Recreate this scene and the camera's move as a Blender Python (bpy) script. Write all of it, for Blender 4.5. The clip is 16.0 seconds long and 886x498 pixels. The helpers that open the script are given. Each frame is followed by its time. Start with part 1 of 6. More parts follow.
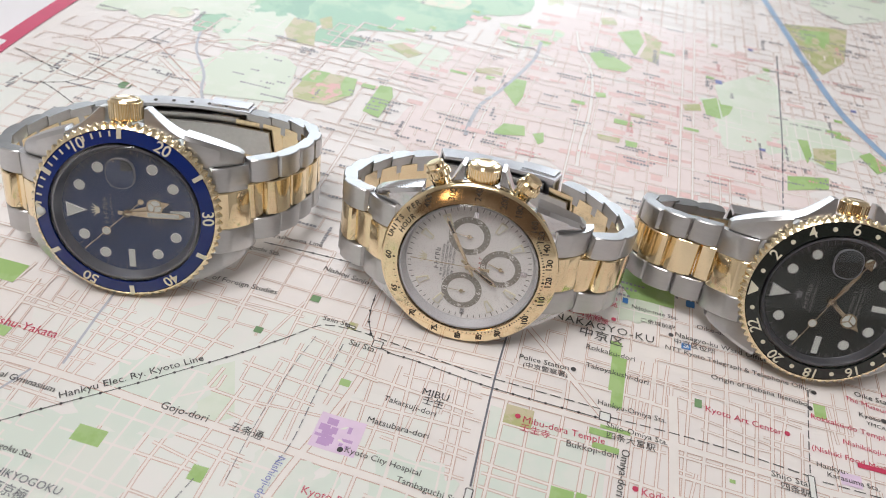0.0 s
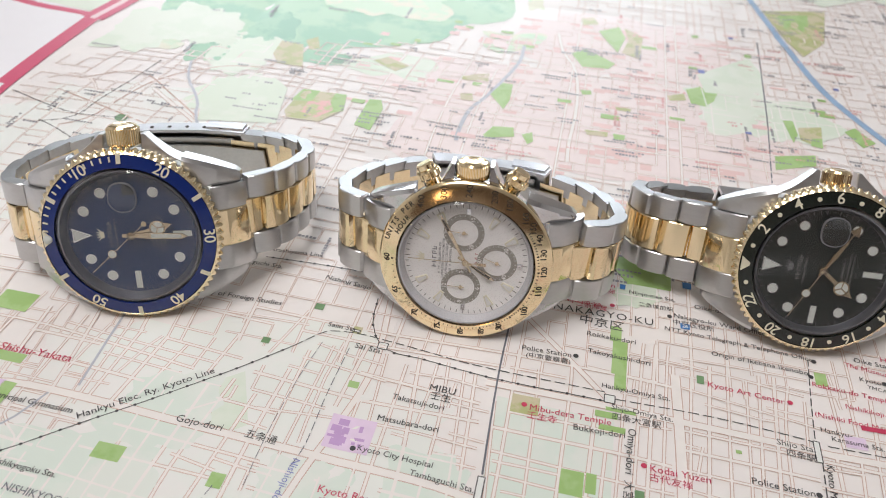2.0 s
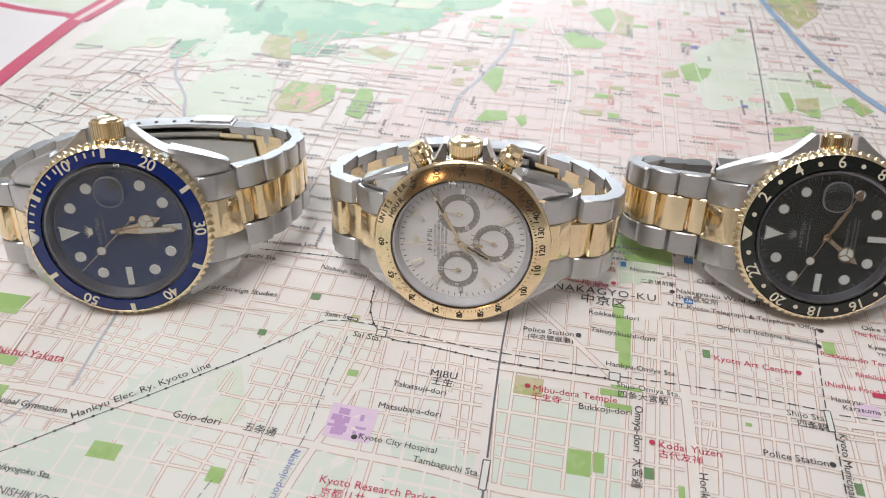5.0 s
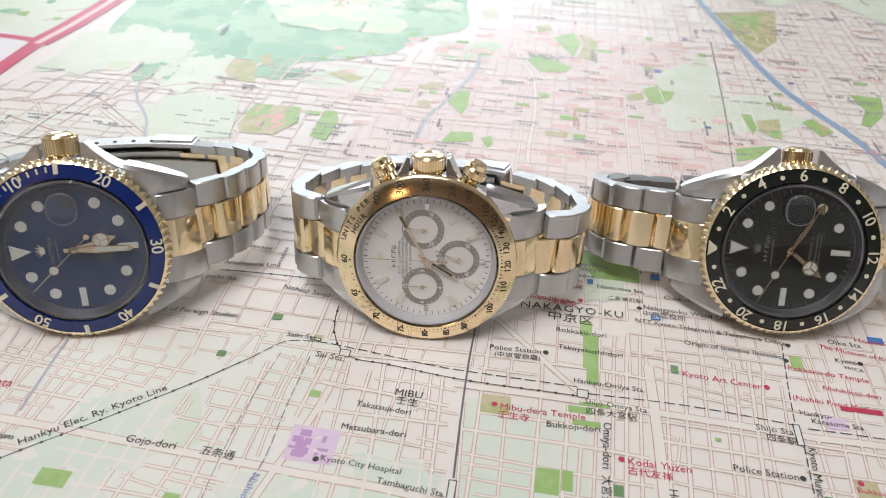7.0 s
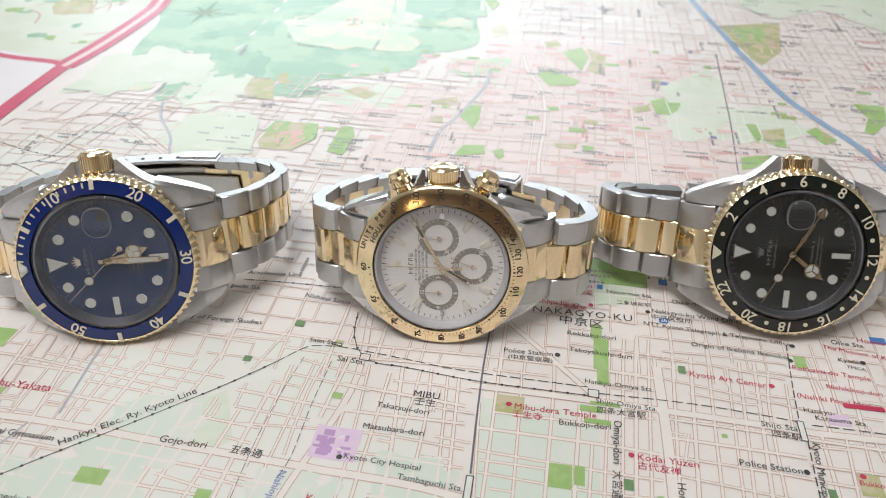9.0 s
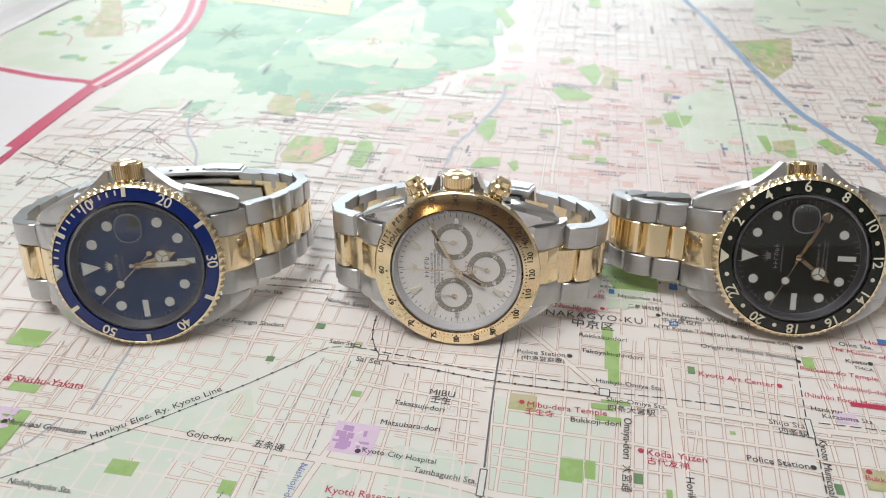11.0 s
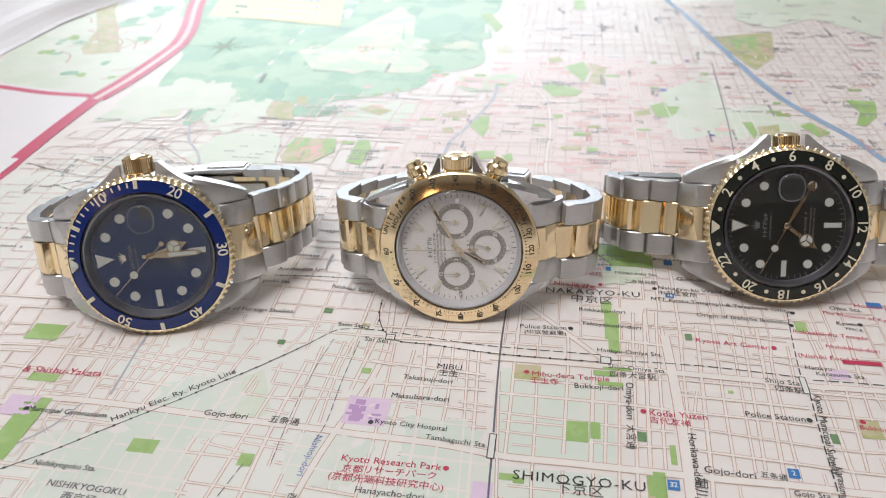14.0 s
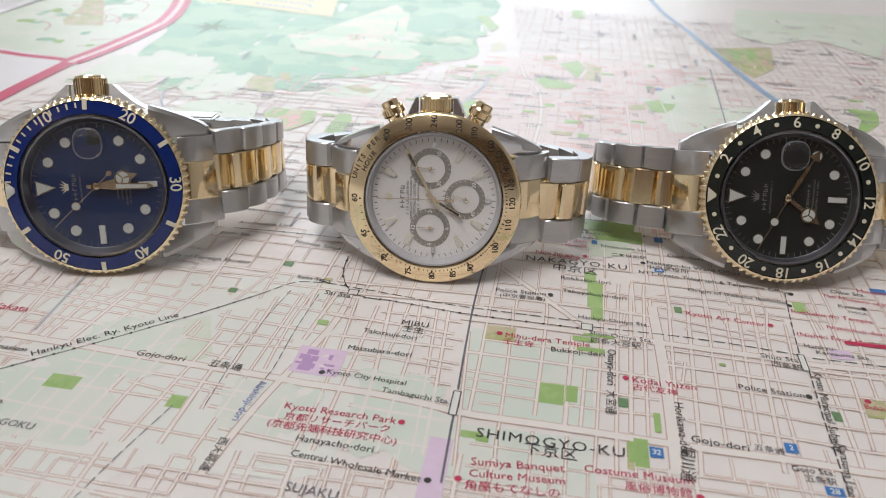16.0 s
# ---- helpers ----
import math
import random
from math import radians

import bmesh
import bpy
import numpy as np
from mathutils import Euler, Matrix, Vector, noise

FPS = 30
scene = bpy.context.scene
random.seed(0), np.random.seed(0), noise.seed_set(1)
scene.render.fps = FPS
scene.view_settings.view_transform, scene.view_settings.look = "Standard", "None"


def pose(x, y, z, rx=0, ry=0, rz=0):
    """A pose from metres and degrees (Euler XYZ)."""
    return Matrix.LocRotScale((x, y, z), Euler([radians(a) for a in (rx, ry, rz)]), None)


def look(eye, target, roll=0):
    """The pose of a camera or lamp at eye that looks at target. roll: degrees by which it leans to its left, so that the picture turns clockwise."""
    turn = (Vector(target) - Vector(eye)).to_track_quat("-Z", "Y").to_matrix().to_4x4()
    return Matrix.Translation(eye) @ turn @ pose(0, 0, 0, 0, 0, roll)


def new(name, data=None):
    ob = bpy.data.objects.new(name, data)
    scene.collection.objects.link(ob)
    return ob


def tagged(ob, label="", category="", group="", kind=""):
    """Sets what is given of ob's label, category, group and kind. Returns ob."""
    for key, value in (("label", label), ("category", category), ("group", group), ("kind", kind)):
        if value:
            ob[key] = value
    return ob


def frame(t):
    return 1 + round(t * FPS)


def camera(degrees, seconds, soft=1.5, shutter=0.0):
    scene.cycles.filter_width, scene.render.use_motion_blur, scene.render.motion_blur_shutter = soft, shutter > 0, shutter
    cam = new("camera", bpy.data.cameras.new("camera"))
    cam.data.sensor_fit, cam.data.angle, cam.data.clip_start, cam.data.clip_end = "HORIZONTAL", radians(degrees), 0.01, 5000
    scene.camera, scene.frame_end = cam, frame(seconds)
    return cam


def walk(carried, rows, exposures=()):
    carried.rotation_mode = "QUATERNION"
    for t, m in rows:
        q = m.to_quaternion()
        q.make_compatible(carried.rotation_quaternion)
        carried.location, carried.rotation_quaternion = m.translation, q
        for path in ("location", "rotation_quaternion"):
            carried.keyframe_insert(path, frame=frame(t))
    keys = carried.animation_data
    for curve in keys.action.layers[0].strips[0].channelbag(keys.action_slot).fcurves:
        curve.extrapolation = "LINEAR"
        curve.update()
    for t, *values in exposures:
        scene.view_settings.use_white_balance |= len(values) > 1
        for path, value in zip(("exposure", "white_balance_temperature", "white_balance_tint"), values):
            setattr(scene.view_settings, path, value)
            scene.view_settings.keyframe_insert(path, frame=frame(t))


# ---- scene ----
# seconds, eye and target in centimetres, roll in degrees
cam = camera(59.6, 16.0, 1.0)
cam.data.dof.use_dof, cam.data.dof.focus_distance, cam.data.dof.aperture_fstop = True, 0.178, 28.0
PATH = [
    (0, (-0.427, -12.103, 12.961), (-0.459, -10.582, 11.663), 8.8),
    (0.5, (-0.215, -12.268, 12.686), (-0.228, -10.752, 11.382), 9.4),
    (1, (-0.141, -12.653, 13.061), (-0.137, -11.122, 11.774), 6.2),
    (1.5, (-0.092, -12.649, 13.082), (-0.116, -11.098, 11.819), 5.0),
    (2, (-0.155, -12.692, 12.949), (-0.208, -11.144, 11.684), 4.0),
    (2.5, (-0.074, -12.736, 13.032), (-0.148, -11.193, 11.762), 2.5),
    (3, (0.087, -12.665, 12.915), (0.028, -11.129, 11.635), 1.9),
    (3.5, (0.036, -12.565, 12.915), (-0.02, -11.031, 11.633), 1.0),
    (6, (-0.033, -12.679, 12.023), (-0.064, -11.103, 10.792), 2.7),
    (6.5, (0.158, -12.464, 11.912), (0.165, -10.868, 10.707), 2.9),
    (7, (0.145, -12.642, 12.029), (0.159, -11.042, 10.829), 2.6),
    (7.5, (0.038, -12.916, 12.184), (0.061, -11.316, 10.985), 1.9),
    (8, (0.019, -13.04, 12.283), (0.023, -11.434, 11.091), 1.4),
    (10.5, (0.259, -13.979, 12.398), (0.206, -12.336, 11.259), 0.7),
    (11, (0.239, -14.126, 12.426), (0.166, -12.475, 11.3), 0.0),
    (11.5, (0.292, -14.21, 12.498), (0.211, -12.547, 11.391), -0.0),
    (12, (0.364, -14.315, 12.454), (0.29, -12.647, 11.353), -0.2),
    (12.5, (0.281, -14.428, 12.383), (0.224, -12.766, 11.272), -0.7),
    (13, (0.206, -14.663, 12.294), (0.144, -12.999, 11.187), -1.3),
    (13.5, (0.136, -14.766, 12.133), (0.091, -13.104, 11.022), -1.7),
    (14, (0.073, -15.213, 12.019), (0.015, -13.534, 10.935), -1.8),
    (14.5, (0.161, -15.33, 11.672), (0.089, -13.63, 10.62), -1.3),
    (15, (0.358, -15.405, 10.84), (0.296, -13.684, 9.824), -0.5),
    (15.5, (0.398, -15.201, 9.857), (0.333, -13.465, 8.867), 0.7),
    (16, (0.41, -14.976, 9.413), (0.382, -13.237, 8.425), 2.2),
]
walk(cam, [(t, look(Vector(eye) * 0.01, Vector(target) * 0.01, roll)) for t, eye, target, roll in PATH], [(0, 0.08, 6410, 11), (11.0, 0.06, 6400, 7), (11.5, 0.03, 6370, -3), (12.5, 0.03, 6370, 3), (13.0, 0.03, 6370, 3), (13.5, 0.03, 6520, 18), (14.0, 0.03, 6410, 11), (15.0, -0.06, 6410, 11), (16.0, -0.17, 6410, 11)])

# ---- light ----
world = bpy.data.worlds.new("sky")
scene.world = world
world.use_nodes = True
_wn = world.node_tree.nodes
_sky = _wn.new("ShaderNodeTexSky")
_sky.sky_type = "NISHITA"
_sky.sun_disc = False
_sky.sun_elevation, _sky.sun_rotation = radians(40), radians(25)
world.node_tree.links.new(_sky.outputs[0], _wn["Background"].inputs[0])
_wn["Background"].inputs[1].default_value = 0.12


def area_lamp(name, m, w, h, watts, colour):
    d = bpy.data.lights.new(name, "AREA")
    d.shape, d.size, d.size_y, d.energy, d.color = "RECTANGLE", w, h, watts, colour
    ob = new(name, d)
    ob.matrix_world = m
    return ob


area_lamp("window_daylight", look((-0.22, 2.02, 0.58), (0.0, 0, 0.05)), 1.75, 0.55, 19.5, (0.90, 0.96, 1.0))
# overhead fill added to brighten the map; no such lamp is seen
area_lamp("overhead_fill_light", look((-0.35, -0.35, 1.66), (-0.3, -0.3, 0)), 0.9, 0.9, 27.0, (1.0, 0.97, 0.94))
area_lamp("wall_lamp_light", look((-1.0, -1.93, 1.12), (-0.1, 0, 0)), 0.3, 0.3, 1.4, (1.0, 0.62, 0.28))


# ---- materials ----
def material(name):
    m = bpy.data.materials.new(name)
    m.use_nodes = True
    nt = m.node_tree
    return m, nt, nt.nodes["Principled BSDF"]


def put(nt, kind, **values):
    n = nt.nodes.new(kind)
    for k, v in values.items():
        n.inputs[k.replace("_", " ")].default_value = v
    return n


def surface(name, colour, rough=0.5, metal=0.0, vary=0.06, scale=300.0, bump=0.0, bump_scale=1500.0, stretch=(1, 1, 1), rough_vary=0.08, coat=0.0, gloss=0.5):
    """A surface whose colour and gloss vary at a coarse and a fine scale, with fine relief."""
    m, nt, b = material(name)
    co = nt.nodes.new("ShaderNodeTexCoord")
    mp = nt.nodes.new("ShaderNodeMapping")
    mp.inputs["Scale"].default_value = stretch
    nt.links.new(co.outputs["Object"], mp.inputs[0])
    n1 = put(nt, "ShaderNodeTexNoise", Scale=scale, Detail=4.0)
    n2 = put(nt, "ShaderNodeTexNoise", Scale=scale * 7, Detail=3.0)
    for n in (n1, n2):
        nt.links.new(mp.outputs[0], n.inputs["Vector"])
    mix = nt.nodes.new("ShaderNodeMath")
    mix.operation = "ADD"
    nt.links.new(n1.outputs[0], mix.inputs[0])
    nt.links.new(n2.outputs[0], mix.inputs[1])
    ramp = nt.nodes.new("ShaderNodeMapRange")
    ramp.inputs["From Min"].default_value, ramp.inputs["From Max"].default_value = 0.6, 1.4
    ramp.inputs["To Min"].default_value, ramp.inputs["To Max"].default_value = 1 - vary, 1 + vary
    nt.links.new(mix.outputs[0], ramp.inputs["Value"])
    sc = nt.nodes.new("ShaderNodeVectorMath")
    sc.operation = "SCALE"
    sc.inputs[0].default_value = colour
    nt.links.new(ramp.outputs[0], sc.inputs["Scale"])
    nt.links.new(sc.outputs[0], b.inputs["Base Color"])
    rr = nt.nodes.new("ShaderNodeMapRange")
    rr.inputs["From Min"].default_value, rr.inputs["From Max"].default_value = 0.6, 1.4
    rr.inputs["To Min"].default_value, rr.inputs["To Max"].default_value = rough * (1 - rough_vary), rough * (1 + rough_vary)
    nt.links.new(mix.outputs[0], rr.inputs["Value"])
    nt.links.new(rr.outputs[0], b.inputs["Roughness"])
    b.inputs["Metallic"].default_value = metal
    b.inputs["Coat Weight"].default_value = coat
    b.inputs["Specular IOR Level"].default_value = gloss
    if bump:
        n3 = put(nt, "ShaderNodeTexNoise", Scale=bump_scale, Detail=3.0)
        nt.links.new(mp.outputs[0], n3.inputs["Vector"])
        bp = nt.nodes.new("ShaderNodeBump")
        bp.inputs["Strength"].default_value, bp.inputs["Distance"].default_value = bump, 0.0002
        nt.links.new(n3.outputs[0], bp.inputs["Height"])
        nt.links.new(bp.outputs[0], b.inputs["Normal"])
    return m


STEEL = surface("brushed_steel", (0.56, 0.56, 0.565), 0.33, 1.0, 0.06, 220, 0.18, 3600, (0.10, 1, 1), 0.16)
STEEL_P = surface("polished_steel", (0.64, 0.64, 0.66), 0.13, 1.0, 0.03, 200)
# link steel again, darkened in colour to hold back glare on the edges
STEEL_SIDE_DIM = surface("link_side_steel_dim", (0.34, 0.345, 0.35), 0.42, 1.0, 0.08, 250, 0.2, 2500)
CLASP = surface("clasp_satin", (0.66, 0.67, 0.70), 0.30, 1.0, 0.05, 200, 0.15, 2500)
STEEL_DARK = surface("clasp_steel", (0.55, 0.55, 0.54), 0.30, 1.0, 0.08, 150, 0.2, 2500)
GOLD = surface("polished_gold", (0.92, 0.755, 0.49), 0.14, 1.0, 0.04, 150)
GOLD_B = surface("satin_gold", (0.93, 0.79, 0.54), 0.24, 1.0, 0.06, 200, 0.12, 2200)
BLUE_INSERT = surface("blue_insert", (0.005, 0.022, 0.15), 0.22, 0.0, 0.10, 300, coat=0.3)
BLACK_INSERT = surface("black_insert", (0.010, 0.014, 0.012), 0.25, 0.0, 0.12, 300, coat=0.3)
BLUE_DIAL = surface("blue_dial", (0.004, 0.024, 0.098), 0.35, 0.0, 0.10, 400)
BLACK_DIAL = surface("black_dial", (0.007, 0.011, 0.010), 0.35, 0.0, 0.10, 400)
WHITE_DIAL = surface("white_dial", (0.86, 0.84, 0.835), 0.35, 0.0, 0.02, 300)
RED_PRINT = surface("red_print", (0.42, 0.10, 0.10), 0.5, 0.0, 0.05, 400)
GREY_RING = surface("grey_ring", (0.30, 0.28, 0.25), 0.4, 0.1, 0.05, 400)
# two tones of one silver ring, each dial's reflection put into its colour
REHAUT = surface("satin_ring", (0.60, 0.595, 0.62), 0.40, 0.4, 0.04, 300)
REHAUT_DARK = surface("dark_satin_ring", (0.27, 0.275, 0.31), 0.30, 0.85, 0.04, 300)
LUME = surface("lume", (0.58, 0.60, 0.57), 0.55, 0.0, 0.03, 500)
MARKER_LUME = surface("marker_lume", (0.76, 0.75, 0.73), 0.4, 0.0, 0.03, 500)
PALE_GOLD = surface("pale_gold_print", (0.76, 0.72, 0.58), 0.4, 0.3, 0.04, 400)
DARK_PRINT = surface("dark_print", (0.03, 0.022, 0.015), 0.5, 0.0, 0.05, 400)
GREY_PRINT = surface("grey_print", (0.17, 0.165, 0.18), 0.5, 0.0, 0.05, 400)
# gold darkened in its colour for the dark reflections on the hands
HAND_GOLD_DIM = surface("hand_gold_dim", (0.62, 0.51, 0.36), 0.24, 1.0, 0.06, 300)
DIM_PRINT = surface("dim_print", (0.21, 0.20, 0.20), 0.5, 0.0, 0.05, 400)


def glass_material():
    """Clear pane: lets all through and mirrors by Fresnel."""
    m, nt, b = material("sapphire_glass")
    nt.nodes.remove(b)
    clear = nt.nodes.new("ShaderNodeBsdfTransparent")
    gloss = nt.nodes.new("ShaderNodeBsdfGlossy")
    gloss.inputs["Roughness"].default_value = 0.02
    fres = nt.nodes.new("ShaderNodeFresnel")
    fres.inputs["IOR"].default_value = 1.5
    mix = nt.nodes.new("ShaderNodeMixShader")
    nt.links.new(fres.outputs[0], mix.inputs[0])
    nt.links.new(clear.outputs[0], mix.inputs[1])
    nt.links.new(gloss.outputs[0], mix.inputs[2])
    nt.links.new(mix.outputs[0], nt.nodes["Material Output"].inputs["Surface"])
    return m


def lens_material():
    m, nt, b = material("lens_glass")
    b.inputs["Base Color"].default_value = (0.95, 0.97, 1, 1)
    b.inputs["Roughness"].default_value = 0.01
    b.inputs["IOR"].default_value = 1.42
    b.inputs["Transmission Weight"].default_value = 1.0
    return m


GLASS = glass_material()
LENS = lens_material()


# ---- helpers for building ----
def part(name, bm, mat, parent=None, label="", smooth=True, second=None):
    me = bpy.data.meshes.new(name)
    bmesh.ops.recalc_face_normals(bm, faces=bm.faces)
    bm.to_mesh(me)
    bm.free()
    me.materials.append(mat)
    if second is not None:
        me.materials.append(second)
    if smooth:
        me.polygons.foreach_set("use_smooth", [True] * len(me.polygons))
        me.set_sharp_from_angle(angle=radians(32))
    ob = new(name, me)
    if parent is not None:
        ob.parent = parent
    if label:
        ob["label"] = label
    return ob


def lathe(profile, n=96, m=None, wave=None):
    """Turns (radius, height) points round z; closed where a radius is 0. wave(i, k) scales a radius."""
    bm = bmesh.new()
    rings = []
    for k, (r, z) in enumerate(profile):
        if r == 0:
            rings.append([bm.verts.new((0, 0, z))])
            continue
        ring = []
        for i in range(n):
            a = 2 * math.pi * i / n
            q = r * (wave(i, k) if wave else 1)
            ring.append(bm.verts.new((q * math.cos(a), q * math.sin(a), z)))
        rings.append(ring)
    for a, b in zip(rings, rings[1:]):
        for i in range(n):
            j = (i + 1) % n
            if len(a) == 1 and len(b) == 1:
                continue
            if len(a) == 1:
                bm.faces.new((a[0], b[i], b[j]))
            elif len(b) == 1:
                bm.faces.new((a[i], a[j], b[0]))
            else:
                bm.faces.new((a[i], a[j], b[j], b[i]))
    if m is not None:
        bm.transform(m)
    return bm


def plate(points, z0, z1, m=None, bevel=0.0):
    """A flat outline given thickness from z0 to z1, its upper edge bevelled."""
    bm = bmesh.new()
    n = len(points)
    cx, cy = sum(p[0] for p in points) / n, sum(p[1] for p in points) / n
    lo = [bm.verts.new((x, y, z0)) for x, y in points]
    hi = [bm.verts.new((x, y, z1 - bevel)) for x, y in points]
    faces = [(lo, hi)]
    top = hi
    if bevel:
        top = []
        for x, y in points:
            d = math.hypot(x - cx, y - cy) or 1
            f = max(0.0, 1 - bevel / d)
            top.append(bm.verts.new((cx + (x - cx) * f, cy + (y - cy) * f, z1)))
        faces.append((hi, top))
    for a, b in faces:
        for i in range(n):
            j = (i + 1) % n
            bm.faces.new((a[i], a[j], b[j], b[i]))
    bm.faces.new(top)
    bm.faces.new(lo[::-1])
    if m is not None:
        bm.transform(m)
    return bm


def loft(sections, closed_ends=True):
    """Joins sections of equal point count, (x, y, z) each."""
    bm = bmesh.new()
    rings = [[bm.verts.new(p) for p in s] for s in sections]
    n = len(rings[0])
    for a, b in zip(rings, rings[1:]):
        for i in range(n):
            j = (i + 1) % n
            bm.faces.new((a[i], a[j], b[j], b[i]))
    if closed_ends:
        bm.faces.new(rings[0][::-1])
        bm.faces.new(rings[-1])
    return bm


def join(*bms):
    out = bmesh.new()
    for b in bms:
        me = bpy.data.meshes.new("join")
        b.to_mesh(me)
        b.free()
        out.from_mesh(me)
        bpy.data.meshes.remove(me)
    return out


def text_bm(words, size, m=None, depth=0.0, resolution=2, align="CENTER", spacing=1.0, bold=0.0):
    """Words in the built-in font as a flat or raised mesh, centred on the origin or starting there."""
    cu = bpy.data.curves.new("words", "FONT")
    cu.body, cu.size, cu.align_x, cu.align_y = words, size, align, "CENTER"
    cu.offset = bold
    cu.resolution_u, cu.extrude, cu.fill_mode, cu.space_character = resolution, depth, "BOTH" if depth else "FRONT", spacing
    ob = new("words", cu)
    bpy.context.view_layer.update()
    me = bpy.data.meshes.new_from_object(ob.evaluated_get(bpy.context.evaluated_depsgraph_get()))
    bm = bmesh.new()
    bm.from_mesh(me)
    bpy.data.objects.remove(ob)
    bpy.data.curves.remove(cu)
    bpy.data.meshes.remove(me)
    if m is not None:
        bm.transform(m)
    return bm


MM = Matrix.Diagonal((0.001, 0.001, 0.001, 1))


def polar(r, deg):
    return r * math.cos(radians(deg)), r * math.sin(radians(deg))


def hour(h):
    """Direction of an hour on the dial, in degrees: 12 lies at -x, 3 at +y."""
    return 180 - 30 * h


def spline(points, n):
    """Points at even arc steps along a smooth open curve."""
    P = [Vector((*p, 0)) for p in points]
    P = [2 * P[0] - P[1]] + P + [2 * P[-1] - P[-2]]
    out = []
    for i in range(1, len(P) - 2):
        for k in range(24):
            t = k / 24
            a, b, c, d = P[i - 1], P[i], P[i + 1], P[i + 2]
            out.append(0.5 * (2 * b + (c - a) * t + (2 * a - 5 * b + 4 * c - d) * t * t + (3 * b - a - 3 * c + d) * t ** 3))
    out.append(P[-2])
    L = [0.0]
    for a, b in zip(out, out[1:]):
        L.append(L[-1] + (b - a).length)

    def at(s):
        s = min(max(s, 0), L[-1])
        i = next((k for k in range(1, len(L)) if L[k] >= s), len(L) - 1)
        f = (s - L[i - 1]) / max(1e-9, L[i] - L[i - 1])
        return out[i - 1].lerp(out[i], f), (out[i] - out[i - 1]).normalized()
    return at, L[-1]


# ---- room ----
def box_bm(x0, y0, z0, x1, y1, z1, bevel=0.0):
    bm = bmesh.new()
    bmesh.ops.create_cube(bm, size=1.0, matrix=Matrix.LocRotScale(((x0 + x1) / 2, (y0 + y1) / 2, (z0 + z1) / 2), None, (x1 - x0, y1 - y0, z1 - z0)))
    if bevel:
        bmesh.ops.bevel(bm, geom=bm.edges[:], offset=bevel, segments=3, affect="EDGES", profile=0.5)
    return bm


WALL = surface("wall_paint", (0.78, 0.77, 0.75), 0.8, 0.0, 0.03, 6, 0.1, 200)
WOOD = surface("brown_wood_panel", (0.17, 0.115, 0.088), 0.4, 0.0, 0.25, 5, 0.2, 60, (8, 8, 0.6))
CEIL = surface("ceiling_paint", (0.78, 0.77, 0.75), 0.85, 0.0, 0.02, 6)
FLOOR = surface("wooden_floor", (0.22, 0.13, 0.07), 0.45, 0.0, 0.25, 4, 0.2, 60, (1, 8, 1))
TABLE = surface("white_table_top", (0.80, 0.79, 0.82), 0.35, 0.0, 0.02, 20)
FRAME = surface("window_paint", (0.75, 0.74, 0.72), 0.4, 0.0, 0.02, 20)


def structure(name, bm, mat, label, category):
    return tagged(part(name, bm, mat, None, "", False), label, category, "", "structure")


# the room shell is unseen, added for bounce light and reflections
RX0, RX1, RY0, RY1, RZ0, RZ1 = -1.9, 2.1, -2.0, 2.1, -0.72, 1.75
structure("floor", box_bm(RX0 - .1, RY0 - .1, RZ0 - .1, RX1 + .1, RY1 + .1, RZ0), FLOOR, "brown wooden floor of the room", "floor")
structure("ceiling", box_bm(RX0 - .1, RY0 - .1, RZ1, RX1 + .1, RY1 + .1, RZ1 + .1), CEIL, "plain white painted ceiling", "ceiling")
structure("wall_west", box_bm(RX0 - .1, RY0 - .1, RZ0, RX0, RY1 + .1, RZ1), WALL, "plain cream painted wall", "wall")
structure("wall_east", box_bm(RX1, RY0 - .1, RZ0, RX1 + .1, RY1 + .1, RZ1), WALL, "plain cream painted wall", "wall")
structure("wall_south", box_bm(RX0, RY0 - .1, 0.33, RX1, RY0, RZ1), WOOD, "dark brown wooden panel wall", "wall")
# unseen pale strip, added so that the dials mirror a light veil
structure("pale_reflector_south", box_bm(RX0, RY0 - .1, RZ0, RX1, RY0 + .01, 0.33), WALL, "unseen pale strip added to reflect in the dials", "wall")
WX0, WX1, WZ0, WZ1 = -1.12, 0.68, 0.28, 0.88
structure("wall_north", join(box_bm(RX0, RY1, RZ0, WX0, RY1 + .1, RZ1), box_bm(WX1, RY1, RZ0, RX1, RY1 + .1, RZ1),
                             box_bm(WX0, RY1, RZ0, WX1, RY1 + .1, WZ0), box_bm(WX0, RY1, WZ1, WX1, RY1 + .1, RZ1)),
          WALL, "plain cream painted wall with a window opening", "wall")
win = structure("window_1", join(box_bm(WX0, RY1 + .02, WZ0, WX0 + .04, RY1 + .07, WZ1), box_bm(WX1 - .04, RY1 + .02, WZ0, WX1, RY1 + .07, WZ1),
                                 box_bm(WX0 + .04, RY1 + .02, WZ0, WX1 - .04, RY1 + .07, WZ0 + .04), box_bm(WX0 + .04, RY1 + .02, WZ1 - .04, WX1 - .04, RY1 + .07, WZ1),
                                 box_bm(-0.24, RY1 + .02, WZ0 + .04, -0.20, RY1 + .07, WZ1 - .04)), FRAME, "white painted window frame", "window")
table = tagged(new("table"), "white table top under the map", "table")
part("tabletop", box_bm(-0.75, -0.62, -0.031, 0.75, 0.62, -0.0012, 0.004), TABLE, table)
for tx, ty in ((-0.68, -0.55), (0.68, -0.55), (-0.68, 0.55), (0.68, 0.55)):
    part("leg", box_bm(tx - .025, ty - .025, RZ0, tx + .025, ty + .025, -0.031, 0.004), TABLE, table)

